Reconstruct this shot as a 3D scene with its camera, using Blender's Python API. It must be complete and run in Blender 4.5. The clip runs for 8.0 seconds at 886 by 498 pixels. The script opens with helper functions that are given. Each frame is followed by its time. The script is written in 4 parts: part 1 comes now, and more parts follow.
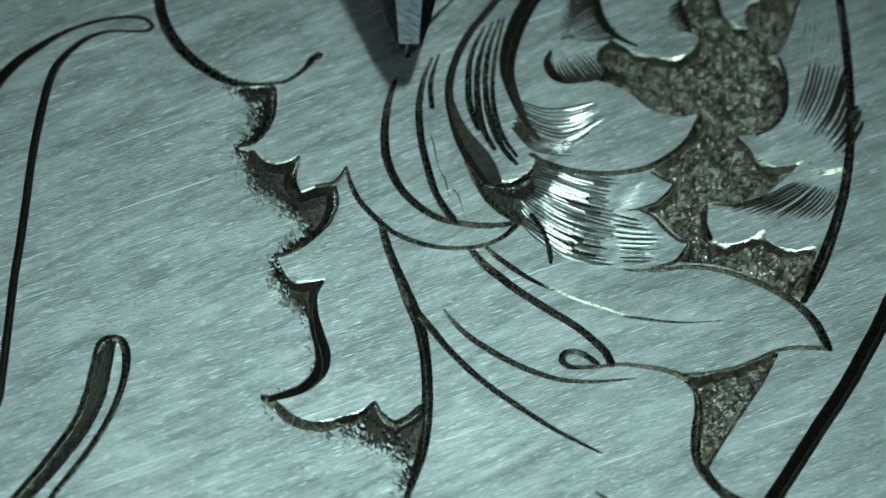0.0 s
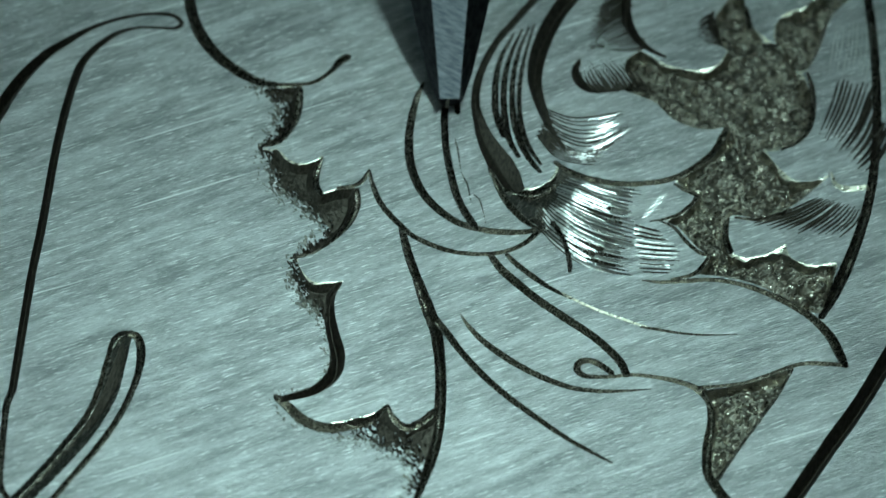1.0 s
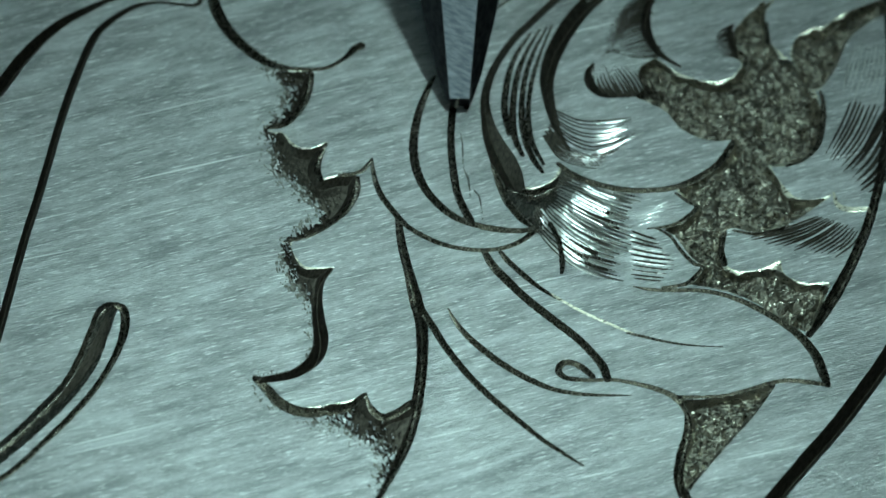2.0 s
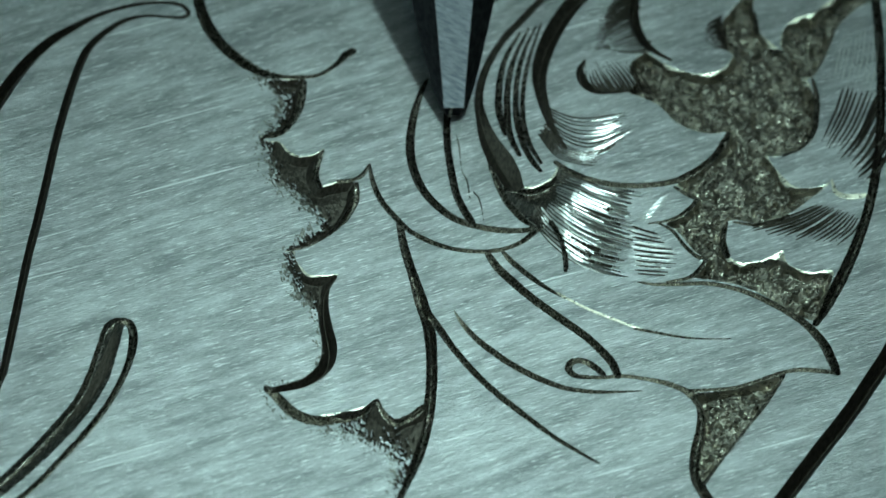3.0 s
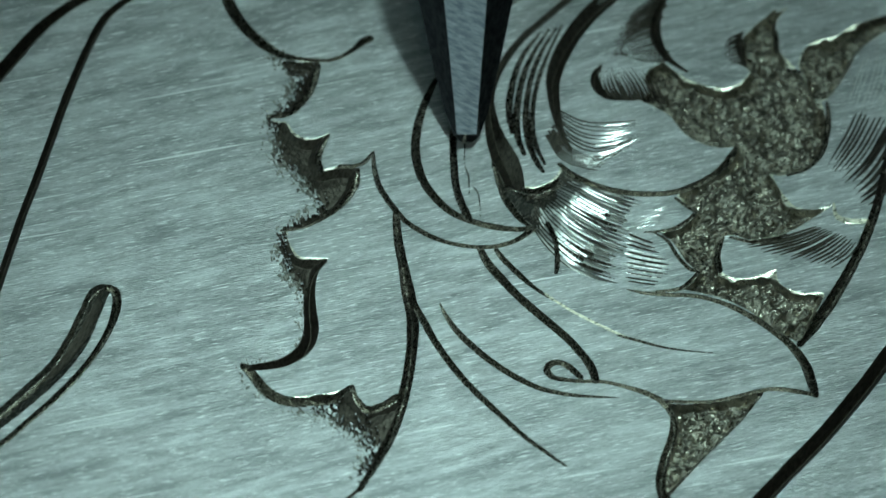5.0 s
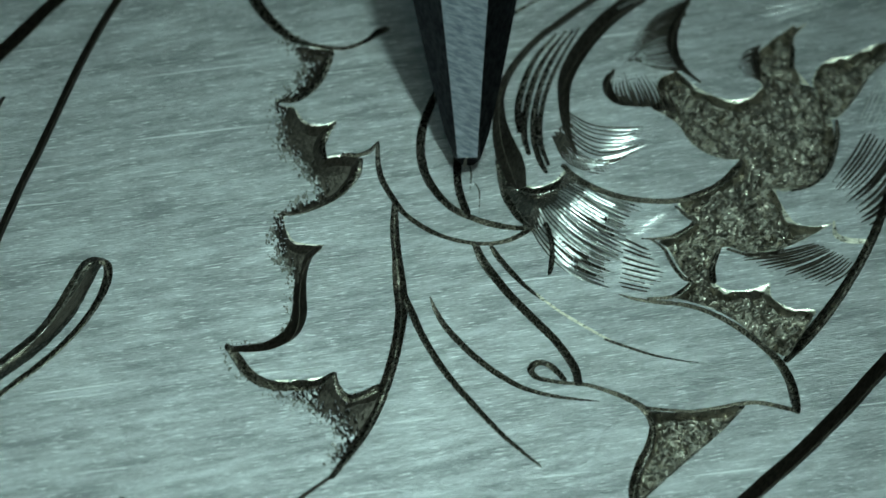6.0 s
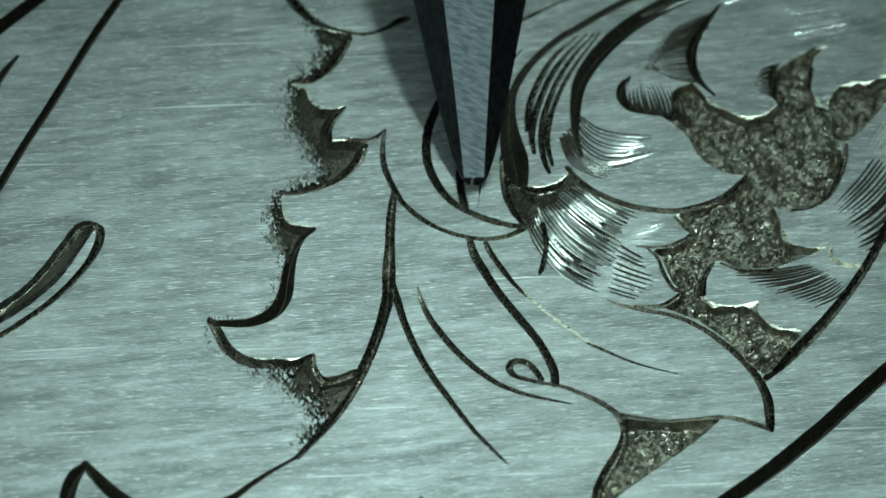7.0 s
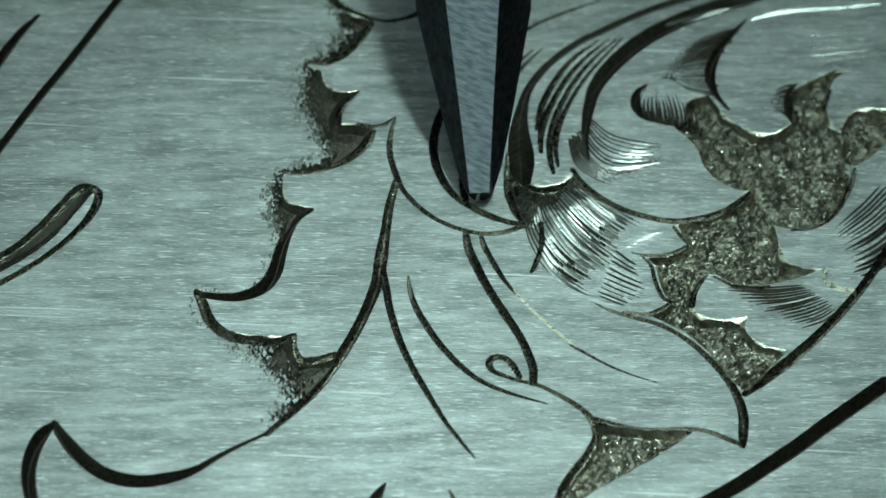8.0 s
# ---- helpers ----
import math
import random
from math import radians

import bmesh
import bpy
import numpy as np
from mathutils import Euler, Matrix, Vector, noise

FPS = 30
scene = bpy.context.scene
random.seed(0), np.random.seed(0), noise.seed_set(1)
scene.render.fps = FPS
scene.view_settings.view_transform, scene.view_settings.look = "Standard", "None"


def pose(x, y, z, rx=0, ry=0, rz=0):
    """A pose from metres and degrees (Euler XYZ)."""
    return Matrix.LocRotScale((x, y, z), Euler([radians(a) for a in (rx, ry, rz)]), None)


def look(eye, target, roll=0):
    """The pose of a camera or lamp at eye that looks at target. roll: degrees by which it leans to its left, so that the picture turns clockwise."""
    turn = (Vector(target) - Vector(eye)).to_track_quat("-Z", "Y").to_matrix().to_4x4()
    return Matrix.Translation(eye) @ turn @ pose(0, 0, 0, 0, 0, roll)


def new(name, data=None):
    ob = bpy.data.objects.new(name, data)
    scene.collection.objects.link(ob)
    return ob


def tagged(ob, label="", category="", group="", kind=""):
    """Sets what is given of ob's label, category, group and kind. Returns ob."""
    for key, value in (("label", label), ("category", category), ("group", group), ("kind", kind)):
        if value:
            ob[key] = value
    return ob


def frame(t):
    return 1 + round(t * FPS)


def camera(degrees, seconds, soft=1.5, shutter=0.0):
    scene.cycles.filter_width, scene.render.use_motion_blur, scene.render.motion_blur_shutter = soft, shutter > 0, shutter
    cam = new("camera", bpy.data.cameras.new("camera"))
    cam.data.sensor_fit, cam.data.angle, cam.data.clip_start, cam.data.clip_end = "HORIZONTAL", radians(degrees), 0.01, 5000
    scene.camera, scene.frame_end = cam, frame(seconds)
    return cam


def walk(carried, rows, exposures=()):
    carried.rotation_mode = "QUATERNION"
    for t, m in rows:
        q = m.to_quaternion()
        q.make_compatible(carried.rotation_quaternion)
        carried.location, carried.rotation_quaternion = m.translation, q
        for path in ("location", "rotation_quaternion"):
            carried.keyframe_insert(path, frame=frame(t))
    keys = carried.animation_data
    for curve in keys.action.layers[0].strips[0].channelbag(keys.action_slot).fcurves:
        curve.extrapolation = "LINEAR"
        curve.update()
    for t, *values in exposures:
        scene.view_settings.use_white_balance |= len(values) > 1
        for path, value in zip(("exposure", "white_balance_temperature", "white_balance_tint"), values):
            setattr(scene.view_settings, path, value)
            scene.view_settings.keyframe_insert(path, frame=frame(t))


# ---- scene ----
# ---- camera: a stereo microscope, fixed, leaning towards the operator ----
cam = camera(4.323, 8.0, soft=1.55)
cam.data.dof.use_dof, cam.data.dof.focus_distance, cam.data.dof.aperture_fstop = True, 0.2072, 140.0
EXPO = [(0.0, 0.02, 6480, 10), (4.5, 0.06, 6560, 10), (6.0, 0.0, 6680, 10), (6.5, 0.1, 6760, 10), (7.2, 0.22, 6800, 10), (8.0, 0.3, 6830, 10)]
EYE = look((-0.01026, -0.12516, 0.16546), (0, 0, 0), 4.68)
walk(cam, [(0.0, EYE), (8.0, EYE)], EXPO)
scene.view_settings.exposure = 0.0

# ---- light: a bench lamp behind the work on one side, the microscope's own weaker lamp near the eye, added fill through an unseen wall opening ----
# unseen sky added as fill, coming in through the wall opening
world = bpy.data.worlds.new("added_fill")
world.use_nodes = True
world.node_tree.nodes["Background"].inputs["Color"].default_value = (0.40, 0.62, 0.62, 1)
world.node_tree.nodes["Background"].inputs["Strength"].default_value = 2.4
scene.world = world


def beam_lamp(name, eye, target, radius, watts, colour, cone):
    """A focused work lamp: a wide lens whose beam fades towards its edge."""
    data = bpy.data.lights.new(name, "SPOT")
    data.energy, data.color, data.shadow_soft_size = watts, colour, radius
    data.spot_size, data.spot_blend = radians(cone), 1.0
    ob = new(name, data)
    ob.matrix_world = look(eye, target)
    return ob


beam_lamp("bench_lamp", (0.0215, 0.030, 0.108), (-0.0010, -0.0062, 0), 0.0105, 0.48, (0.65, 1.0, 0.975), 12.0)
beam_lamp("microscope_lamp", (0.030, -0.135, 0.205), (0, 0, 0), 0.022, 0.15, (0.76, 1.0, 0.90), 12.0)


# ---- materials ----
def material(name):
    m = bpy.data.materials.new(name)
    m.use_nodes = True
    nodes, links = m.node_tree.nodes, m.node_tree.links
    return m, nodes, links, nodes["Principled BSDF"]


def stretched_noise(nodes, links, along, scale, ratio, detail=3.0):
    """Noise drawn out along a direction of the object's plane (degrees); scale in features per metre across it."""
    tc = nodes.new("ShaderNodeTexCoord")
    mp = nodes.new("ShaderNodeMapping")
    mp.vector_type = "TEXTURE"
    mp.inputs["Rotation"].default_value = (0, 0, radians(along))
    mp.inputs["Scale"].default_value = (ratio, 1, 1)
    tex = nodes.new("ShaderNodeTexNoise")
    tex.inputs["Scale"].default_value = scale
    tex.inputs["Detail"].default_value = detail
    tex.inputs["Roughness"].default_value = 0.6
    links.new(tc.outputs["Object"], mp.inputs["Vector"])
    links.new(mp.outputs["Vector"], tex.inputs["Vector"])
    return tex.outputs["Fac"]


def remap(nodes, links, value, a, b, lo, hi):
    r = nodes.new("ShaderNodeMapRange")
    for key, v in zip(("From Min", "From Max", "To Min", "To Max"), (a, b, lo, hi)):
        r.inputs[key].default_value = v
    links.new(value, r.inputs["Value"])
    return r.outputs["Result"]


def mixed(nodes, links, fac, a, b):
    m = nodes.new("ShaderNodeMix")
    m.data_type = "RGBA"
    m.inputs["A"].default_value, m.inputs["B"].default_value = (*a, 1), (*b, 1)
    links.new(fac, m.inputs["Factor"])
    return m.outputs["Result"]


def bumped(nodes, links, height, distance, under=None, strength=1.0):
    b = nodes.new("ShaderNodeBump")
    b.inputs["Distance"].default_value = distance
    b.inputs["Strength"].default_value = strength
    links.new(height, b.inputs["Height"])
    if under:
        links.new(under, b.inputs["Normal"])
    return b.outputs["Normal"]


BRUSH = 21.0  # direction of the sanding marks on the plate


def brushed_steel():
    m, nodes, links, bsdf = material("brushed_steel")
    fine = stretched_noise(nodes, links, BRUSH, 40000, 4.5, 3)
    mid = stretched_noise(nodes, links, BRUSH + 2, 21000, 15, 4)
    patch = stretched_noise(nodes, links, BRUSH, 1100, 2.2, 4)
    grit = stretched_noise(nodes, links, BRUSH, 36000, 1.7, 3)
    wave = stretched_noise(nodes, links, BRUSH + 90, 230, 1.6, 1)
    long_marks = stretched_noise(nodes, links, BRUSH - 1, 32000, 11, 2)
    sheen_band = stretched_noise(nodes, links, BRUSH + 3, 6000, 6, 5)
    scratch = stretched_noise(nodes, links, BRUSH - 2, 11000, 60, 1)
    sheen_cloud = stretched_noise(nodes, links, BRUSH + 1, 1500, 4, 3)
    shine = nodes.new("ShaderNodeMix")
    shine.data_type = "RGBA"
    shine.inputs["B"].default_value = (0.96, 0.97, 0.96, 1)
    bsdf.inputs["Metallic"].default_value = 1.0
    # streak bands and clouds of the plate's uneven sheen, put into its base colour
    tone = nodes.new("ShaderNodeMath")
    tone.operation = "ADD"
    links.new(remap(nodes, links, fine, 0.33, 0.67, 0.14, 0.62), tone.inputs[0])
    links.new(remap(nodes, links, sheen_band, 0.32, 0.68, -0.32, 0.45), tone.inputs[1])
    dull = nodes.new("ShaderNodeMath")
    dull.operation = "ADD"
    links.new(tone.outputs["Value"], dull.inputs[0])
    links.new(remap(nodes, links, sheen_cloud, 0.35, 0.65, -0.27, 0.27), dull.inputs[1])
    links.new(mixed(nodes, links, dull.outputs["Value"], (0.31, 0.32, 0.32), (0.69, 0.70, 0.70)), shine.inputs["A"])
    # scratch marks drawn near-white: their glints put into the base colour
    marks = nodes.new("ShaderNodeMath")
    marks.operation = "MAXIMUM"
    links.new(remap(nodes, links, long_marks, 0.58, 0.68, 0, 1), marks.inputs[0])
    links.new(remap(nodes, links, scratch, 0.70, 0.74, 0, 1), marks.inputs[1])
    links.new(marks.outputs["Value"], shine.inputs["Factor"])
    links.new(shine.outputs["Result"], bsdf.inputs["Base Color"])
    links.new(remap(nodes, links, patch, 0.3, 0.7, 0.28, 0.44), bsdf.inputs["Roughness"])
    bsdf.inputs["Anisotropic"].default_value = 0.6
    across = nodes.new("ShaderNodeVectorTransform")
    across.vector_type, across.convert_from, across.convert_to = "VECTOR", "OBJECT", "WORLD"
    across.inputs["Vector"].default_value = (math.cos(radians(BRUSH + 90)), math.sin(radians(BRUSH + 90)), 0)
    links.new(across.outputs["Vector"], bsdf.inputs["Tangent"])
    n = bumped(nodes, links, wave, 3.0e-4)
    n = bumped(nodes, links, long_marks, 2.2e-5, n)
    n = bumped(nodes, links, grit, 1.5e-5, n)
    n = bumped(nodes, links, mid, 1.2e-5, n)
    n = bumped(nodes, links, fine, 1.5e-5, n)
    links.new(n, bsdf.inputs["Normal"])
    return m


# darker copy of the plate's steel: groove shade put into its colour
def shaded_cut_steel():
    m, nodes, links, bsdf = material("shaded_cut_steel")
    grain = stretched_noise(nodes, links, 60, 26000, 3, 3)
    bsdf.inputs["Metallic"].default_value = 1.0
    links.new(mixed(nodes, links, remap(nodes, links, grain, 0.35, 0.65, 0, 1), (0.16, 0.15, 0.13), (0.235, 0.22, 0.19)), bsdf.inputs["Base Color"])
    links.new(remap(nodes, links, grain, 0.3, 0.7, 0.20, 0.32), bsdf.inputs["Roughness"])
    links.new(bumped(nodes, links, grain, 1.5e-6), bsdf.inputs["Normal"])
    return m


# lighter copy of the cut steel: lit facets' glints put into its colour
def bright_steel():
    m, nodes, links, bsdf = material("bright_cut_steel")
    grain = stretched_noise(nodes, links, 30, 30000, 4, 3)
    bsdf.inputs["Metallic"].default_value = 1.0
    links.new(mixed(nodes, links, remap(nodes, links, grain, 0.35, 0.65, 0, 1), (0.55, 0.55, 0.53), (0.84, 0.84, 0.81)), bsdf.inputs["Base Color"])
    links.new(remap(nodes, links, grain, 0.3, 0.7, 0.25, 0.38), bsdf.inputs["Roughness"])
    links.new(bumped(nodes, links, grain, 1.5e-6), bsdf.inputs["Normal"])
    return m


def stippled_steel():
    m, nodes, links, bsdf = material("stippled_steel")
    grain = stretched_noise(nodes, links, 10, 15000, 1.2, 2)
    # darker and lighter blotches at random over the floor
    blotch = stretched_noise(nodes, links, 10, 4200, 1.2, 5)
    bsdf.inputs["Metallic"].default_value = 1.0
    links.new(mixed(nodes, links, remap(nodes, links, blotch, 0.40, 0.60, 0, 1), (0.18, 0.166, 0.136), (0.38, 0.35, 0.285)), bsdf.inputs["Base Color"])
    links.new(remap(nodes, links, grain, 0.35, 0.65, 0.24, 0.40), bsdf.inputs["Roughness"])
    links.new(bumped(nodes, links, grain, 7.0e-6), bsdf.inputs["Normal"])
    return m


def tool_steel(name, low, high, rough, along, scratch):
    m, nodes, links, bsdf = material(name)
    marks = stretched_noise(nodes, links, along, 15000, 18, 4)
    bsdf.inputs["Metallic"].default_value = 1.0
    links.new(mixed(nodes, links, remap(nodes, links, marks, 0.35, 0.7, 0, 1), low, high), bsdf.inputs["Base Color"])
    links.new(remap(nodes, links, marks, 0.3, 0.7, rough, rough + 0.12), bsdf.inputs["Roughness"])
    links.new(bumped(nodes, links, marks, scratch), bsdf.inputs["Normal"])
    return m


def plain(name, low, high, rough, scale):
    m, nodes, links, bsdf = material(name)
    grain = stretched_noise(nodes, links, 0, scale, 1.5, 4)
    links.new(mixed(nodes, links, grain, low, high), bsdf.inputs["Base Color"])
    bsdf.inputs["Roughness"].default_value = rough
    links.new(bumped(nodes, links, grain, 0.2 / scale), bsdf.inputs["Normal"])
    return m


# near-black copy of the steel: shade in scoops and broad grooves put into colour
def torn_shade_steel():
    m, nodes, links, bsdf = material("torn_shade_steel")
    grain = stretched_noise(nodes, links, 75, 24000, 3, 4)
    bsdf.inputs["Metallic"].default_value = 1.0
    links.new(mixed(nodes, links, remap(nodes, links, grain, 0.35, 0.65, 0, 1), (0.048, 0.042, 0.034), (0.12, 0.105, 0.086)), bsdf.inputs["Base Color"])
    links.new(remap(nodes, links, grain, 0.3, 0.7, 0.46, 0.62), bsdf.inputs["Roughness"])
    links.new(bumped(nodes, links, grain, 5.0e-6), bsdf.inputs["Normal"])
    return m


def scuffed_steel():
    m, nodes, links, bsdf = material("scuffed_steel")
    grain = stretched_noise(nodes, links, 105, 26000, 2.5, 4)
    bsdf.inputs["Metallic"].default_value = 1.0
    links.new(mixed(nodes, links, remap(nodes, links, grain, 0.35, 0.65, 0, 1), (0.10, 0.096, 0.082), (0.36, 0.35, 0.31)), bsdf.inputs["Base Color"])
    links.new(remap(nodes, links, grain, 0.3, 0.7, 0.38, 0.55), bsdf.inputs["Roughness"])
    links.new(bumped(nodes, links, grain, 6.0e-6), bsdf.inputs["Normal"])
    return m


# near-white, yellowish steel: the glints along lips put into its colour
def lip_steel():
    m, nodes, links, bsdf = material("glint_lip_steel")
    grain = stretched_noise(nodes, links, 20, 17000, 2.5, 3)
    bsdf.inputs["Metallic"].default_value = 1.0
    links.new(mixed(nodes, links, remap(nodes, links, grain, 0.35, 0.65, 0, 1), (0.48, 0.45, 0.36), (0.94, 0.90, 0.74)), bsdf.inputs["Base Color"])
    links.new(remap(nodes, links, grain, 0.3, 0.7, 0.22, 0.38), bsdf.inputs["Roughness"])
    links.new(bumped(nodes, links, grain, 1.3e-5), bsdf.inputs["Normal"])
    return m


TORN_SHADE, BRIGHT, LIP, SCUFFED = torn_shade_steel(), bright_steel(), lip_steel(), scuffed_steel()
BRUSHED, CUT, STIPPLED = brushed_steel(), shaded_cut_steel(), stippled_steel()
GRAVER = tool_steel("dark_tool_steel", (0.03, 0.03, 0.034), (0.07, 0.07, 0.075), 0.32, 90, 2.0e-6)
GROUND = tool_steel("ground_tool_steel", (0.22, 0.27, 0.33), (0.54, 0.60, 0.66), 0.36, -28, 4.5e-6)
CHIP = tool_steel("bright_chip_steel", (0.45, 0.42, 0.36), (0.7, 0.68, 0.6), 0.25, 20, 3.0e-6)
BENCH = plain("dark_bench_rubber", (0.02, 0.022, 0.022), (0.045, 0.048, 0.048), 0.7, 900)
WALL = plain("dull_grey_paint", (0.42, 0.44, 0.44), (0.52, 0.54, 0.54), 0.8, 30)


# ---- the room round the bench ----
def part(name, bm, mat, parent=None, label=""):
    me = bpy.data.meshes.new(name)
    bm.to_mesh(me)
    bm.free()
    me.materials.append(mat)
    ob = new(name, me)
    ob.parent = parent
    return tagged(ob, label=label)


def block(size, centre):
    bm = bmesh.new()
    bmesh.ops.create_cube(bm, size=1.0, matrix=Matrix.Translation(centre) @ Matrix.Diagonal((*size, 1)))
    return bm


THICK = 0.002  # the plate
tagged(part("bench_top", block((1.2, 1.2, 0.03), (0, 0, -THICK - 0.015)), BENCH), "dark rubber-covered bench top under the plate", "bench", kind="structure")
for name, size, at in (("wall_north", (1.3, 0.05, 1.0), (0, 0.625, 0.468)), ("wall_south", (1.3, 0.05, 1.0), (0, -0.625, 0.468)),
                       ("wall_east", (0.05, 1.2, 1.0), (0.625, 0, 0.468)), ("ceiling", (1.3, 1.3, 0.05), (0, 0, 0.993))):
    tagged(part(name, block(size, at), WALL), "dull grey painted surface closing the workshop", name.split("_")[0], kind="structure")


def wall_with_fill_opening():
    """The wall on the operator's side hand, with an added, unseen opening through it that lets in fill light."""
    bm = bmesh.new()
    for size, at in (((0.05, 1.2, 0.30), (-0.625, 0, 0.118)), ((0.05, 1.2, 0.15), (-0.625, 0, 0.893)),
                     ((0.05, 0.25, 0.55), (-0.625, -0.475, 0.543)), ((0.05, 0.25, 0.55), (-0.625, 0.475, 0.543))):
        bmesh.ops.create_cube(bm, size=1.0, matrix=Matrix.Translation(at) @ Matrix.Diagonal((*size, 1)))
    return tagged(part("wall_west", bm, WALL), "dull grey painted wall with an added opening for fill light", "wall", kind="structure")


wall_with_fill_opening()

# ---- the engraved plate: one relief, carved cut by cut on a fine grid, in millimetres ----
X0, Y0, STEP, BLOCK = -9.6, -9.288, 0.0115, 8
NX, NY = 1672, 1520
GX = X0 + STEP * np.arange(NX + 1)
GY = Y0 + STEP * np.arange(NY + 1)
HEIGHT = np.zeros((NY + 1, NX + 1), np.float32)
EDGE = np.full((NY + 1, NX + 1), 9.0, np.float32)  # distance to the nearest cut edge, negative within
OWNER = np.full((NY + 1, NX + 1), -1, np.int16)
CUTS = []  # (part name, material)


def value_noise(x, y, size, seed):
    """Smooth noise from 0 to 1 with features of about that size."""
    table = np.random.RandomState(seed).rand(256, 256)
    u, v = x / size + 500.0, y / size + 500.0
    i, j = np.floor(u).astype(int), np.floor(v).astype(int)
    fu, fv = u - i, v - j
    fu, fv = fu * fu * (3 - 2 * fu), fv * fv * (3 - 2 * fv)
    i0, i1, j0, j1 = i % 256, (i + 1) % 256, j % 256, (j + 1) % 256
    return (table[j0, i0] * (1 - fu) + table[j0, i1] * fu) * (1 - fv) + (table[j1, i0] * (1 - fu) + table[j1, i1] * fu) * fv


def punched(x, y, size, seed):
    """Round dimples on a loose grid, 1 at their centres and 0 between them."""
    table = np.random.RandomState(seed).rand(64, 64, 3)
    i, j = np.floor(x / size).astype(int), np.floor(y / size).astype(int)
    best = np.zeros(x.shape)
    for dj in (-1, 0, 1):
        for di in (-1, 0, 1):
            t = table[(j + dj) % 64, (i + di) % 64]
            d = np.hypot(x / size - i - di - t[..., 0], y / size - j - dj - t[..., 1])
            best = np.maximum(best, np.clip(1 - (d / (0.45 + 0.35 * t[..., 2])) ** 2, 0, 1) * (0.4 + 0.6 * t[..., 2]))
    return best


def grains(x, y, size, tilt, seed):
    """Small flat facets, each with a tilt of its own, like struck grains."""
    table = np.random.RandomState(seed).rand(64, 64, 4)
    i, j = np.floor(x / size).astype(int), np.floor(y / size).astype(int)
    best, h = np.full(x.shape, 9.0), np.zeros(x.shape)
    for dj in (-1, 0, 1):
        for di in (-1, 0, 1):
            t = table[(j + dj) % 64, (i + di) % 64]
            u, v = x / size - i - di - t[..., 0], y / size - j - dj - t[..., 1]
            d = u * u + v * v
            h = np.where(d < best, ((t[..., 2] - 0.5) * u + (t[..., 3] - 0.5) * v) * 2 * tilt * size, h)
            best = np.minimum(best, d)
    return h


def smooth(points, steps=7):
    """A curve through the points (Catmull-Rom); a point given twice makes a corner."""
    p = np.array(points, float)
    p = np.vstack([2 * p[0] - p[1], p, 2 * p[-1] - p[-2]])
    rows = []
    for k in range(1, len(p) - 2):
        a, b, c, d = p[k - 1:k + 3]
        if np.allclose(b[:2], c[:2]):
            continue
        if np.allclose(a[:2], b[:2]):
            a = 2 * b - c
        if np.allclose(c[:2], d[:2]):
            d = 2 * c - b
        t = np.arange(steps)[:, None] / steps
        rows.append(0.5 * (2 * b + (c - a) * t + (2 * a - 5 * b + 4 * c - d) * t ** 2 + (3 * b - a - 3 * c + d) * t ** 3))
    rows.append(p[-2:-1])
    return np.vstack(rows)


def window(lo, hi):
    i0, i1 = np.searchsorted(GX, (lo[0], hi[0]))
    j0, j1 = np.searchsorted(GY, (lo[1], hi[1]))
    return slice(max(j0 - 1, 0), j1 + 1), slice(max(i0 - 1, 0), i1 + 1)


def carve(where, h, edge, owner):
    EDGE[where] = np.minimum(EDGE[where], edge)
    deeper = (h < HEIGHT[where] - 1e-5) & (edge < 0)
    HEIGHT[where][deeper] = h[deeper]
    OWNER[where][deeper] = owner


def to_line(x, y, a, b):
    d = b - a
    t = np.clip(((x - a[0]) * d[0] + (y - a[1]) * d[1]) / max(d @ d, 1e-12), 0, 1)
    return np.hypot(x - a[0] - t * d[0], y - a[1] - t * d[1]), t


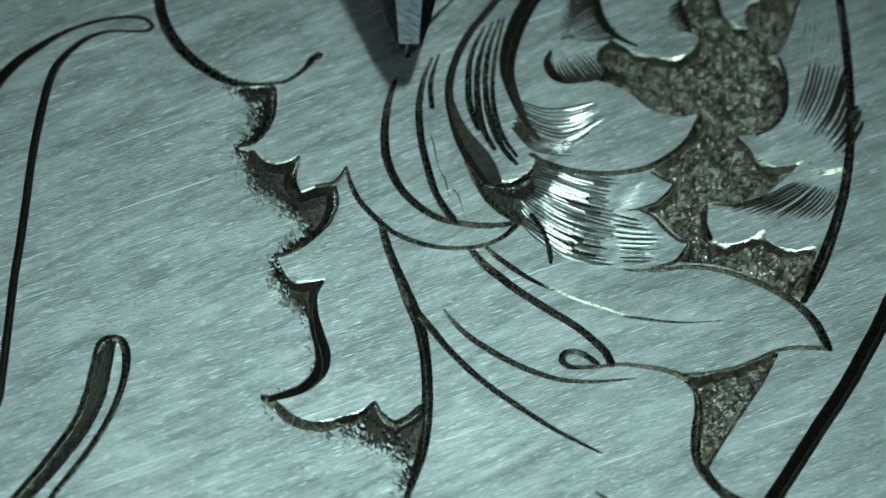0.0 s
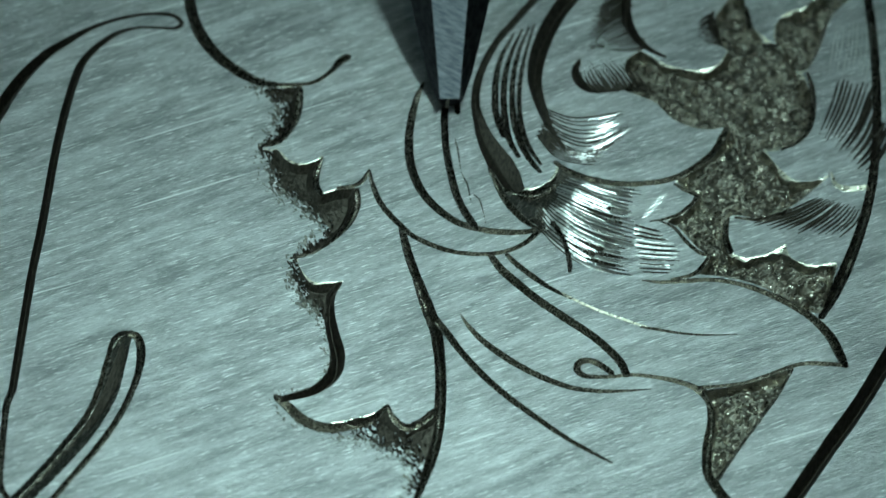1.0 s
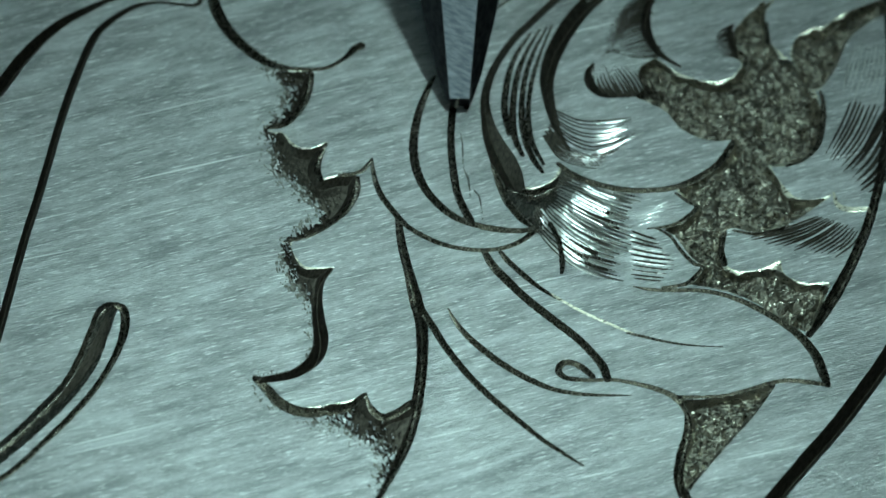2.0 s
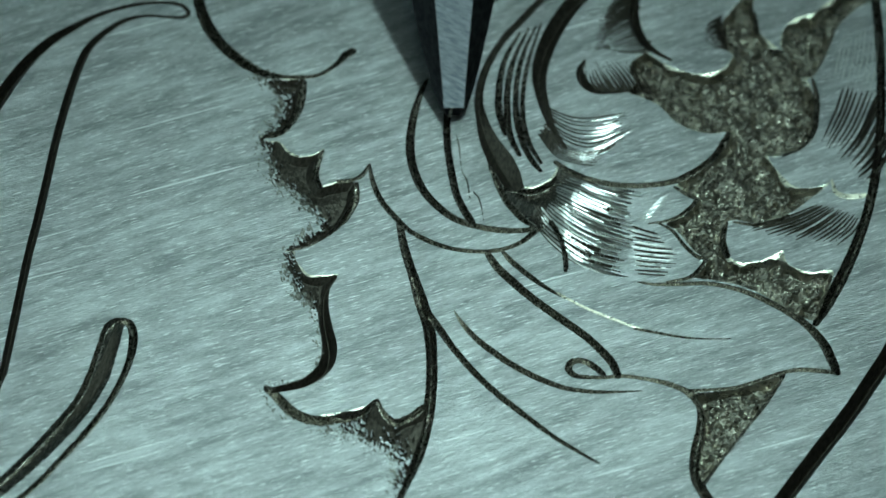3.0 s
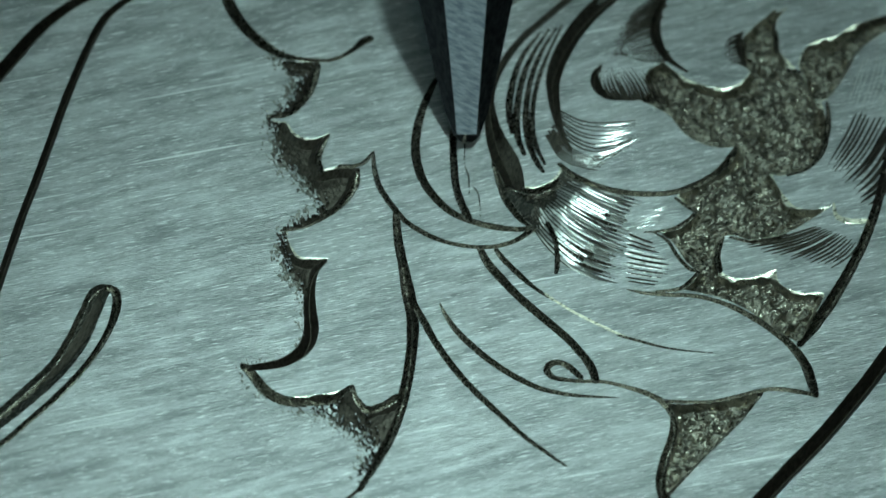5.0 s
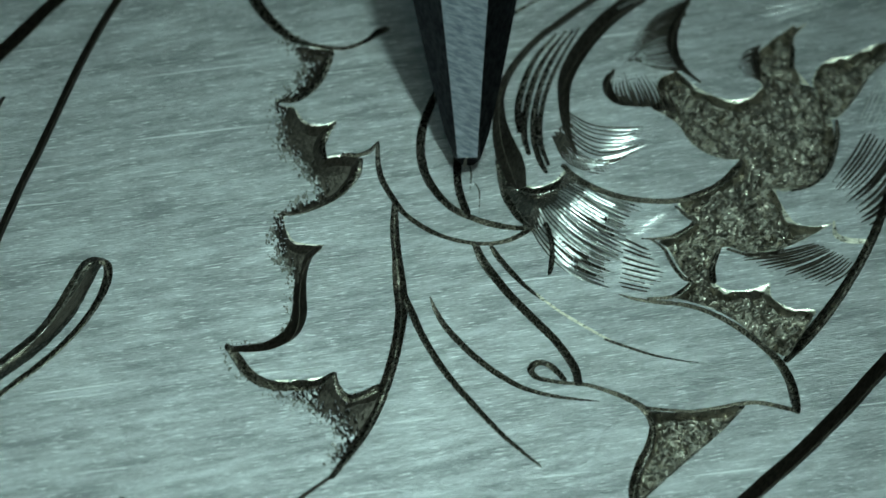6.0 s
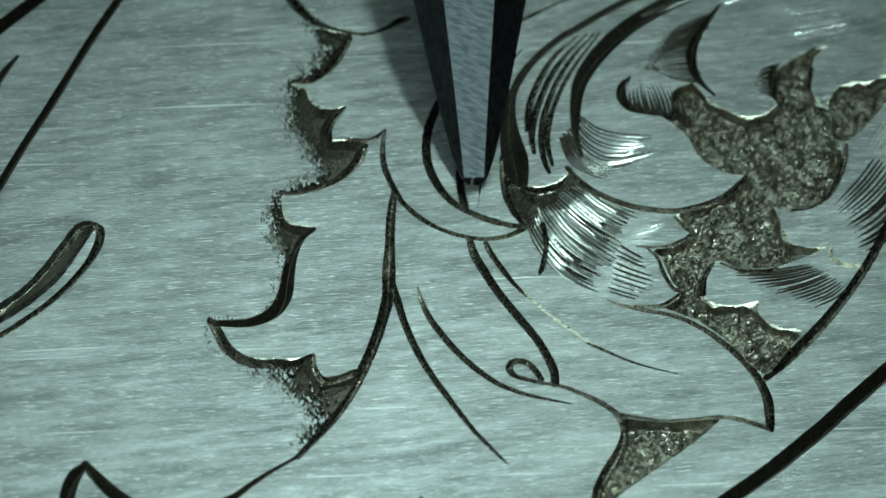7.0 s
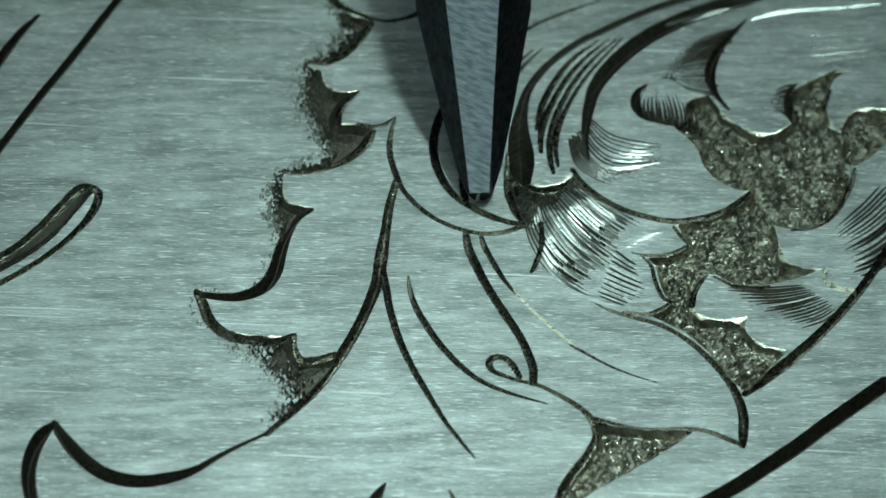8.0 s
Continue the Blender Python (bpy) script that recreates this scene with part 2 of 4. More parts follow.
def cut(name, points, slope=1.8, facet=0.0, base=None, dip=0.0, bright=False):
    """A groove along a curve of (x, y, width): V-shaped, or with one broad, gently sloping facet laid over a base relief."""
    owner = len(CUTS)
    # cuts that glint take the lighter steel copies, broad and shaded ones the near-black
    CUTS.append((name, LIP if name == "bright_cut" else BRIGHT if bright else TORN_SHADE if name in ("broad_cut", "shading_cut") or (name == "engraved_line" and max(p[2] for p in points) > 0.25) else CUT))
    c = smooth(points)
    c[:, 2] = np.maximum(c[:, 2], 0.014)
    reach = c[:, 2].max() / 2 + 3 * STEP
    whole = window(c[:, :2].min(0) - reach, c[:, :2].max(0) + reach)
    edge = np.full(HEIGHT[whole].shape, 9.0, np.float32)
    share = np.ones(edge.shape, np.float32)
    wide = np.full(edge.shape, 0.01, np.float32)
    along = np.zeros(edge.shape, np.float32)
    for k, (a, b) in enumerate(zip(c[:-1], c[1:])):
        near = max(a[2], b[2]) / 2 + 3 * STEP
        part_of = window(np.minimum(a, b)[:2] - near, np.maximum(a, b)[:2] + near)
        x, y = np.meshgrid(GX[part_of[1]], GY[part_of[0]])
        if not x.size:
            continue
        d, t = to_line(x, y, a[:2], b[:2])
        half = (a[2] + (b[2] - a[2]) * t) / 2 * (0.97 + 0.06 * value_noise(x, y, 0.16, 5))
        local = tuple(slice(p.start - q.start, p.stop - q.start) for p, q in zip(part_of, whole))
        closer = d - half < edge[local]
        edge[local] = np.where(closer, d - half, edge[local])
        side = np.sign((b[0] - a[0]) * (y - a[1]) - (b[1] - a[1]) * (x - a[0]))
        share[local] = np.where(closer, side * d / half, share[local])
        wide[local] = np.where(closer, half, wide[local])
        along[local] = np.where(closer, (k + t) / (len(c) - 1), along[local])
    if facet and base is not None and facet > 0.45:
        h = base[whole] + edge * 1.25
    elif facet:
        deep = np.minimum((1 - share) * facet, (1 + share) * 1.3) * wide + dip * np.clip((along - 0.25) / 0.7, 0, 1)
        h = (HEIGHT if base is None else base)[whole] - np.where(edge < 0, deep, 0)
    else:
        h = edge * slope
    carve(whole, h, edge, owner)


def hatch(name, guides, count, width, facet=0.2, fill=1.0, dip=0.0, start=0.0, comb=False):
    """Fine tapering cuts that fan out across two or more guide curves, over the relief that is there."""
    rng = np.random.RandomState(len(CUTS))
    base = HEIGHT.copy()
    n = 9
    curves = []
    for g in guides:
        c = smooth(g, 6)
        curves.append(np.stack([np.interp(np.linspace(0, 1, n), np.linspace(0, 1, len(c)), c[:, q]) for q in (0, 1)], 1))
    curves = np.array(curves)
    taper = np.linspace(1.25, 0.1, n) if comb else np.clip(np.minimum(np.linspace(0.5, 4, n), np.linspace(3.0, 0.2, n)), 0, 1)
    for k in range(count):
        f = np.clip((k + rng.uniform(-0.16, 0.16)) / max(count - 1, 1), 0, 1) * (len(curves) - 1)
        i = min(int(f), len(curves) - 2)
        line = curves[i] + (curves[i + 1] - curves[i]) * (f - i)
        lo, hi = start + rng.uniform(0, 0.08 + 0.3 * start), rng.uniform(0.84, 1.0)
        s = lo + (hi - lo) * np.linspace(0, 1, n)
        line = np.stack([np.interp(s, np.linspace(0, 1, n), line[:, q]) for q in (0, 1)], 1)
        gap = np.hypot(*(curves[i + 1] - curves[i]).T) * (len(curves) - 1) / max(count - 1, 1)
        w = np.clip(fill * gap, 0.6 * width, 1.7 * width) * rng.uniform(0.8, 1.15) * taper
        cut(name, np.column_stack([line, w]), facet=facet * rng.uniform(0.7, 1.3), base=base, dip=dip * rng.uniform(0.7, 1.2), bright=facet < 0.45)


def inside(x, y, loop):
    odd = np.zeros(x.shape, bool)
    for (ax, ay), (bx, by) in zip(loop, np.roll(loop, -1, 0)):
        if ay != by:
            odd ^= ((ay > y) != (by > y)) & (x < (bx - ax) * (y - ay) / (by - ay) + ax)
    return odd


def far_from(x, y, curve):
    d = np.full(x.shape, 9.0)
    for a, b in zip(curve[:-1], curve[1:]):
        d = np.minimum(d, to_line(x, y, a, b)[0])
    return d


def lipped_wall(d, lip, steep=2.2):
    """Depth at a distance from an edge: a shoulder rounding over, then a steep wall."""
    return np.where(d < lip, 0.06 * d + 0.24 * d * d / lip, 0.30 * lip + (d - lip) * steep)


def split_lip(where, d, lip, owner):
    """Hands the lip of a cut to a near-white part of its own, its glint put into the colour."""
    CUTS.append(("glint_lip", LIP))
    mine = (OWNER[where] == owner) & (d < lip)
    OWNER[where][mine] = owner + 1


def flare(name, sharp, ragged, depth=0.16, tear=0.50, comb=False, run_out=0.0, lip=0.04, spill=0.13):
    """A scooped cut: a crisp wall on one side, rising to torn metal (or to a comb of cuts) on the other."""
    owner = len(CUTS)
    CUTS.append((name, CUT if comb else TORN_SHADE))
    s, r = smooth(sharp, 5), smooth(ragged, 5)
    loop = np.vstack([s, r])
    where = window(loop.min(0) - 0.2, loop.max(0) + 0.2)
    x, y = np.meshgrid(GX[where[1]], GY[where[0]])
    ds, dr = far_from(x, y, s), far_from(x, y, r)
    within = inside(x, y, loop)
    lip = lip * (0.15 + 1.3 * value_noise(x, y, 0.30, owner + 13))
    if comb:
        h = -np.minimum(np.minimum(lipped_wall(ds, lip), dr * 0.30), depth * np.clip(1 - ds / run_out, 0, 1) ** 1.5)
    else:
        u, v = 0.94 * x + 0.33 * y, 0.94 * y - 0.33 * x
        fleck = 0.5 * value_noise(u, 0.38 * v, 0.017, owner + 11) + 0.3 * value_noise(u, 0.55 * v, 0.05, owner + 12) + 0.2 * value_noise(x, y, 0.22, owner + 14)
        spilt = ~within & (dr < spill) & (dr < ds)
        rise = np.where(within, dr / (dr + ds + 1e-6), 0)
        rough = (1 - rise) * (grains(u, 0.5 * v, 0.05, 0.55, owner + 15) + 0.012 * (fleck - 0.5)) + grains(x, y, 0.11, 0.10, owner + 16)
        torn = (spill + np.where(within, dr, -dr)) / tear - np.clip((fleck - 0.24) / 0.52, 0, 1) > 0
        h = -np.minimum(np.where(within, lipped_wall(ds, lip, 1.0), 9), np.where(torn, np.maximum(0.012 + depth * rise ** 1.2 + rough, 0.004), 0))
    edge = np.minimum(ds, dr) * np.where(within, -1, 1)
    if not comb:
        edge = np.where(within, -np.minimum(ds, dr + spill), np.where(spilt, dr - spill, np.minimum(ds, dr)))
    carve(where, np.where(edge < 0, h, 0), edge, owner)
    split_lip(where, np.where(within, ds, 9), lip, owner)
    if not comb:
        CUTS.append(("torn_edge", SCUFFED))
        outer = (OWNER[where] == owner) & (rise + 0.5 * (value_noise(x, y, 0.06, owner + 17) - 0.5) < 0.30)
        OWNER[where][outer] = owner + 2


# where leaf shoulders glint, drawn as wider, near-white lips: x, y, reach
GLINTS = [(5.17, -0.16, 0.30), (5.79, -0.06, 0.26), (6.46, -0.39, 0.14), (6.82, -0.34, 0.14), (6.16, 1.58, 0.18), (6.89, 1.67, 0.16), (7.33, 1.30, 0.30), (5.92, 0.76, 0.16), (4.21, 1.42, 0.12), (4.85, 4.11, 0.20), (5.07, 4.29, 0.16), (6.11, 4.62, 0.20), (4.92, 2.87, 0.12), (6.58, 3.85, 0.12), (5.99, 2.24, 0.20), (7.16, 5.67, 0.25), (4.25, 4.15, 0.16), (4.88, 4.04, 0.14), (6.04, 6.13, 0.20), (6.58, 5.31, 0.22), (6.41, 4.41, 0.18)]


def recess(name, outline, depth=0.13, lip=0.09):
    """Ground sunk below the leaves, with rounded shoulders, steep walls and a punched floor."""
    owner = len(CUTS)
    CUTS.append((name, STIPPLED))
    loop = smooth(outline + outline[:1], 5)
    where = window(loop.min(0) - 0.1, loop.max(0) + 0.1)
    x, y = np.meshgrid(GX[where[1]], GY[where[0]])
    d = far_from(x, y, loop)
    glint = np.max([np.exp(-((x - a) ** 2 + (y - b) ** 2) / (c * c)) for a, b, c in GLINTS], 0)
    lip = lip * (0.10 + 2.3 * glint * np.clip(value_noise(x, y, 0.17, owner + 31) - 0.05, 0, 1))
    floor = depth + 0.09 * (value_noise(x, y, 0.19, 21) - 0.5) + 0.07 * (value_noise(x, y, 0.085, 22) - 0.5) + 0.032 * (value_noise(x, y, 0.04, 23) - 0.5) + 0.08 * punched(x, y, 0.21, 24) - 0.01
    edge = d * np.where(inside(x, y, loop), -1, 1)
    carve(where, np.where(edge < 0, -np.minimum(lipped_wall(d, lip), floor), 0), edge, owner)
    split_lip(where, d, lip, owner)


# recessed, stippled ground between the leaves
recess("stippled_recess", [(3.50, 4.25), (3.69, 4.41), (3.79, 4.44), (4.09, 4.19), (4.44, 4.03), (4.79, 3.98), (5.12, 4.09), (5.33, 4.39), (5.33, 4.39), (5.17, 4.63), (5.16, 5.02), (5.32, 5.41), (5.54, 5.68), (5.72, 5.87), (5.73, 5.36), (5.78, 4.84), (5.95, 4.59), (6.20, 4.53), (6.20, 4.53), (6.38, 4.36), (6.54, 4.02), (6.69, 3.70), (6.75, 3.13), (6.65, 2.62), (6.41, 2.32), (6.05, 2.13), (5.83, 2.12), (5.83, 2.12), (5.53, 1.77), (5.12, 1.63), (4.60, 1.79), (4.92, 2.10), (5.13, 2.48), (5.18, 2.67), (4.85, 2.63), (4.50, 2.72), (4.20, 2.92), (3.96, 3.24), (3.66, 3.43), (3.41, 3.56), (3.55, 3.76), (3.45, 4.02)])
recess("stippled_recess", [(4.18, 1.47), (4.35, 1.64), (4.60, 1.79), (4.92, 2.10), (5.13, 2.45), (5.55, 2.40), (5.85, 2.12), (5.85, 2.12), (5.96, 1.88), (6.13, 1.63), (6.33, 1.44), (6.68, 1.44), (6.96, 1.57), (6.96, 1.57), (6.68, 1.29), (6.26, 0.92), (5.90, 0.70), (5.55, 0.63), (5.20, 0.70), (5.03, 0.59), (4.97, 0.24), (5.02, -0.07), (5.02, -0.07), (4.81, -0.33), (4.56, -0.39), (4.69, -0.18), (4.69, -0.18), (4.47, -0.02), (4.30, 0.23), (4.13, 0.48), (3.97, 0.60), (4.24, 0.73), (4.46, 0.95), (4.56, 1.15), (4.56, 1.15), (4.36, 1.29)])
recess("stippled_recess", [(5.02, 0.37), (4.97, 0.12), (5.04, -0.10), (5.27, -0.24), (5.62, -0.20), (6.03, 0.04), (6.03, 0.04), (6.09, -0.24), (6.28, -0.38), (6.56, -0.45), (6.90, -0.41), (6.81, -0.79), (6.67, -1.23), (6.53, -1.50), (6.28, -1.43), (5.94, -1.18), (5.55, -0.91), (5.15, -0.73), (4.75, -0.64), (4.37, -0.59), (4.37, -0.59), (4.61, -0.37), (4.79, -0.08)])
recess("stippled_recess", [(4.30, -3.13), (4.68, -3.10), (5.18, -2.99), (5.53, -2.85), (5.94, -2.70), (5.94, -2.70), (5.75, -3.06), (5.36, -3.66), (4.94, -4.28), (4.58, -4.82), (4.42, -5.06), (4.42, -5.06), (4.32, -4.91), (4.36, -4.36), (4.46, -3.74), (4.42, -3.40)], depth=0.12, lip=0.03)
recess("stippled_recess", [(5.37, 4.38), (5.32, 4.77), (5.16, 5.12), (5.32, 5.39), (5.58, 5.65), (5.93, 5.99), (5.93, 5.99), (5.69, 5.50), (5.73, 5.10), (5.90, 4.83), (6.18, 4.53), (6.34, 4.22), (6.36, 3.85), (6.09, 3.46), (5.68, 3.43), (5.36, 3.71), (5.19, 4.06)])
recess("stippled_recess", [(6.18, 4.67), (6.26, 5.01), (6.48, 5.26), (6.81, 5.38), (7.11, 5.66), (7.57, 5.91), (8.08, 6.15), (8.59, 6.34), (8.59, 6.34), (8.18, 5.90), (7.62, 5.52), (7.25, 5.10), (7.09, 4.68), (6.92, 4.26), (6.70, 3.91), (6.47, 3.94), (6.29, 4.26)], depth=0.15)
# scooped cuts along the lobed leaf edge, torn on the outer side
flare("scooped_cut", [(-2.81, 3.78), (-2.36, 3.79), (-2.36, 3.79), (-2.44, 3.44), (-2.50, 3.12), (-2.65, 2.80), (-2.82, 2.54), (-2.97, 2.44), (-3.20, 2.46)], [(-3.20, 2.46), (-3.08, 2.66), (-2.90, 3.05), (-2.93, 3.43), (-3.19, 3.74), (-3.46, 4.15), (-3.11, 3.90), (-2.81, 3.78)])
flare("scooped_cut", [(-3.27, 2.65), (-3.07, 2.38), (-2.87, 2.36), (-2.70, 2.15), (-2.50, 2.04), (-2.27, 2.08), (-2.05, 2.24), (-2.05, 2.24), (-2.17, 2.02), (-2.23, 1.77), (-2.25, 1.53), (-2.17, 1.34), (-2.17, 1.34), (-2.01, 1.42), (-1.80, 1.48), (-1.56, 1.49), (-1.51, 1.30), (-1.54, 1.04), (-1.67, 0.73), (-1.84, 0.48), (-2.09, 0.22), (-2.39, 0.01), (-2.74, -0.06)], [(-2.74, -0.06), (-2.79, 0.08), (-2.49, 0.27), (-2.28, 0.52), (-2.38, 0.78), (-2.68, 1.15), (-2.98, 1.36), (-3.13, 1.65), (-3.20, 2.15), (-3.27, 2.65)])
flare("scooped_cut", [(-2.84, -0.08), (-2.66, -0.06), (-2.62, -0.27), (-2.50, -0.48), (-2.33, -0.61), (-1.85, -0.58), (-1.85, -0.58), (-1.97, -0.69), (-2.04, -0.93), (-2.08, -1.28), (-2.04, -1.65), (-1.98, -2.02), (-2.00, -2.37), (-2.11, -2.64), (-2.27, -2.87), (-2.52, -3.03), (-2.84, -3.15), (-3.12, -3.20)], [(-3.12, -3.20), (-3.19, -3.08), (-2.97, -2.99), (-2.69, -2.95), (-2.42, -2.77), (-2.28, -2.42), (-2.25, -2.03), (-2.30, -1.59), (-2.45, -1.29), (-2.67, -1.04), (-2.79, -0.61), (-2.84, -0.08)])
flare("scooped_cut", [(-3.17, -3.13), (-3.01, -3.15), (-2.87, -3.42), (-2.67, -3.60), (-2.38, -3.69), (-1.88, -3.60), (-1.48, -3.47), (-1.26, -3.29), (-1.26, -3.29), (-1.24, -3.49), (-1.09, -3.68), (-0.95, -3.79), (-0.84, -3.70), (-0.64, -3.61), (-0.47, -3.45), (-0.27, -3.16), (-0.24, -3.47), (-0.32, -3.92), (-0.48, -4.48), (-0.69, -5.03), (-0.94, -5.58)], [(-0.94, -5.58), (-1.07, -5.29), (-0.99, -4.89), (-1.14, -4.54), (-1.45, -4.41), (-1.74, -4.21), (-1.99, -4.05), (-2.40, -3.96), (-2.72, -3.76), (-2.99, -3.50), (-3.17, -3.13)], tear=0.85, spill=0.15)
# dark scoops shading the inner leaves
# outer border and long sweeping lines
cut("engraved_line", [(-8.55, 2.04, 0.26), (-7.86, 3.23, 0.26), (-7.61, 3.69, 0.24), (-7.26, 4.21, 0.22), (-6.85, 4.65, 0.18), (-6.45, 4.94, 0.14), (-6.15, 5.14, 0.10), (-5.84, 5.29, 0.08), (-5.39, 5.43, 0.07), (-4.93, 5.49, 0.07), (-4.62, 5.45, 0.08), (-4.48, 5.34, 0.08), (-4.45, 5.23, 0.08), (-4.57, 5.15, 0.07), (-4.83, 5.16, 0.06), (-5.21, 5.18, 0.06), (-5.59, 5.07, 0.09), (-5.94, 4.80, 0.12), (-6.20, 4.50, 0.14), (-6.35, 4.21, 0.15), (-6.52, 3.67, 0.15), (-6.70, 2.97, 0.15), (-6.85, 2.29, 0.15), (-7.00, 1.48, 0.15), (-7.18, 0.55, 0.15), (-7.34, -0.20, 0.15), (-7.53, -1.27, 0.15), (-7.68, -2.14, 0.15), (-7.80, -2.82, 0.14)])
cut("engraved_line", [(-7.80, -2.82, 0.14), (-7.93, -3.25, 0.12), (-8.05, -4.28, 0.11), (-8.10, -4.83, 0.12), (-7.99, -5.13, 0.10), (-7.77, -5.38, 0.08)])
cut("engraved_line", [(-7.99, 1.63, 0.05), (-8.09, 1.35, 0.12), (-8.18, 1.01, 0.16), (-8.28, 0.44, 0.20), (-8.40, -0.38, 0.24), (-8.49, -1.24, 0.26)])
cut("engraved_drop", [(-5.67, -1.63, 0.10), (-5.85, -1.80, 0.34), (-5.97, -2.25, 0.38), (-6.14, -2.86, 0.40), (-6.41, -3.47, 0.36), (-6.78, -4.01, 0.36), (-7.20, -4.55, 0.34), (-7.66, -5.08, 0.32), (-8.12, -5.55, 0.30), (-8.73, -6.14, 0.26)], facet=0.34)
hatch("shading_cut", [[(-5.84, -1.78), (-6.04, -2.40), (-6.34, -3.15), (-6.70, -3.78)], [(-5.74, -1.80), (-5.88, -2.50), (-6.20, -3.25), (-6.70, -4.00)]], 7, 0.045, facet=0.6, fill=0.8)
cut("engraved_line", [(-5.73, -1.64, 0.12), (-5.56, -1.73, 0.15), (-5.51, -2.08, 0.16), (-5.60, -2.57, 0.13), (-5.80, -3.12, 0.12), (-6.08, -3.66, 0.12), (-6.44, -4.20, 0.12), (-6.81, -4.68, 0.11), (-7.17, -5.15, 0.11), (-7.58, -5.57, 0.11), (-8.14, -6.04, 0.11)])
cut("engraved_line", [(8.77, -0.43, 0.30), (8.18, -1.51, 0.30), (7.77, -2.30, 0.30), (7.53, -2.72, 0.30), (7.05, -3.53, 0.30), (6.42, -4.46, 0.30), (5.85, -5.33, 0.30), (5.07, -6.47, 0.30)])
cut("engraved_line", [(7.89, 6.57, 0.16), (7.96, 5.54, 0.16), (7.98, 4.50, 0.16), (7.93, 3.22, 0.16), (7.83, 2.20, 0.16), (7.69, 1.37, 0.17), (7.51, 0.67, 0.18), (7.28, 0.01, 0.20), (7.02, -0.62, 0.22), (6.76, -1.16, 0.20), (6.54, -1.58, 0.12)])
# lobed leaf, its stem and the tendrils below
cut("engraved_line", [(-4.30, 6.30, 0.20), (-4.25, 5.52, 0.20), (-4.12, 5.01, 0.22), (-3.87, 4.55, 0.22), (-3.52, 4.17, 0.20), (-3.16, 3.92, 0.15), (-2.81, 3.83, 0.09), (-2.30, 3.83, 0.08), (-2.05, 3.92, 0.08), (-1.80, 4.13, 0.09), (-1.65, 4.32, 0.14), (-1.52, 4.42, 0.15)])
cut("engraved_line", [(-1.83, 1.48, 0.08), (-1.57, 1.52, 0.08), (-1.40, 1.63, 0.09), (-1.27, 1.86, 0.05)])
cut("engraved_line", [(-0.77, 0.59, 0.12), (-0.69, -0.00, 0.16), (-0.55, -0.62, 0.18), (-0.41, -1.24, 0.24), (-0.30, -1.74, 0.22), (-0.27, -2.48, 0.20), (-0.31, -3.22, 0.20), (-0.40, -3.84, 0.22), (-0.53, -4.45, 0.19), (-0.72, -5.00, 0.14), (-0.95, -5.56, 0.10)])
cut("engraved_line", [(-0.91, -5.50, 0.05), (-1.26, -5.91, 0.07), (-1.54, -6.29, 0.10), (-1.84, -6.75, 0.16), (-2.19, -7.07, 0.24), (-2.62, -7.33, 0.28), (-3.11, -7.43, 0.29), (-3.56, -7.34, 0.28), (-3.96, -7.13, 0.26), (-4.28, -6.90, 0.20), (-4.48, -6.71, 0.10)])
cut("engraved_line", [(-4.45, -6.73, 0.12), (-4.58, -7.01, 0.24), (-4.60, -7.44, 0.27), (-4.50, -7.91, 0.26), (-4.27, -8.36, 0.24), (-3.90, -8.86, 0.22)])
cut("engraved_line", [(1.34, -5.78, 0.04), (1.30, -6.06, 0.18), (1.26, -6.45, 0.26), (1.17, -6.94, 0.30)])
cut("engraved_line", [(2.43, -5.50, 0.04), (2.57, -5.66, 0.10), (2.78, -5.90, 0.16)])
cut("engraved_line", [(-1.27, 1.86, 0.05), (-1.22, 1.50, 0.09), (-1.08, 1.06, 0.11), (-0.77, 0.60, 0.11), (-0.54, 0.35, 0.10), (-0.14, 0.11, 0.10), (0.26, -0.02, 0.09), (0.76, -0.05, 0.09), (1.16, 0.04, 0.09), (1.47, 0.23, 0.10), (1.67, 0.45, 0.12), (1.84, 0.57, 0.14)])
cut("engraved_line", [(-0.44, -1.18, 0.14), (-0.26, -1.52, 0.14), (-0.09, -1.81, 0.14), (0.12, -2.20, 0.13), (0.51, -2.77, 0.13), (0.90, -3.22, 0.12), (1.39, -3.70, 0.11), (1.87, -4.14, 0.09), (2.26, -4.43, 0.07), (2.61, -4.68, 0.03)])
cut("engraved_line", [(0.16, -1.38, 0.03), (0.28, -1.63, 0.08), (0.52, -1.97, 0.12), (0.92, -2.36, 0.13), (1.31, -2.66, 0.13), (1.70, -2.89, 0.12), (2.09, -3.05, 0.10), (2.59, -3.12, 0.08), (3.09, -3.11, 0.05), (3.41, -3.09, 0.02)])
cut("engraved_line", [(0.78, -0.10, 0.12), (0.95, -0.41, 0.16), (1.20, -0.71, 0.17), (1.54, -1.08, 0.16), (1.98, -1.48, 0.16), (2.42, -1.87, 0.16), (2.71, -2.20, 0.16), (2.90, -2.48, 0.16), (3.00, -2.76, 0.14)])
cut("engraved_line", [(2.73, -2.72, 0.11), (2.55, -2.54, 0.13), (2.36, -2.44, 0.12), (2.20, -2.47, 0.13), (2.13, -2.62, 0.13), (2.23, -2.76, 0.11), (2.45, -2.80, 0.09), (2.75, -2.80, 0.08), (3.10, -2.77, 0.08), (3.49, -2.83, 0.09), (3.84, -2.92, 0.11), (4.13, -3.05, 0.12), (4.28, -3.17, 0.16)])
cut("engraved_line", [(1.06, -0.07, 0.08), (1.21, -0.28, 0.11), (1.50, -0.58, 0.11), (1.79, -0.84, 0.08), (2.14, -1.08, 0.04)])
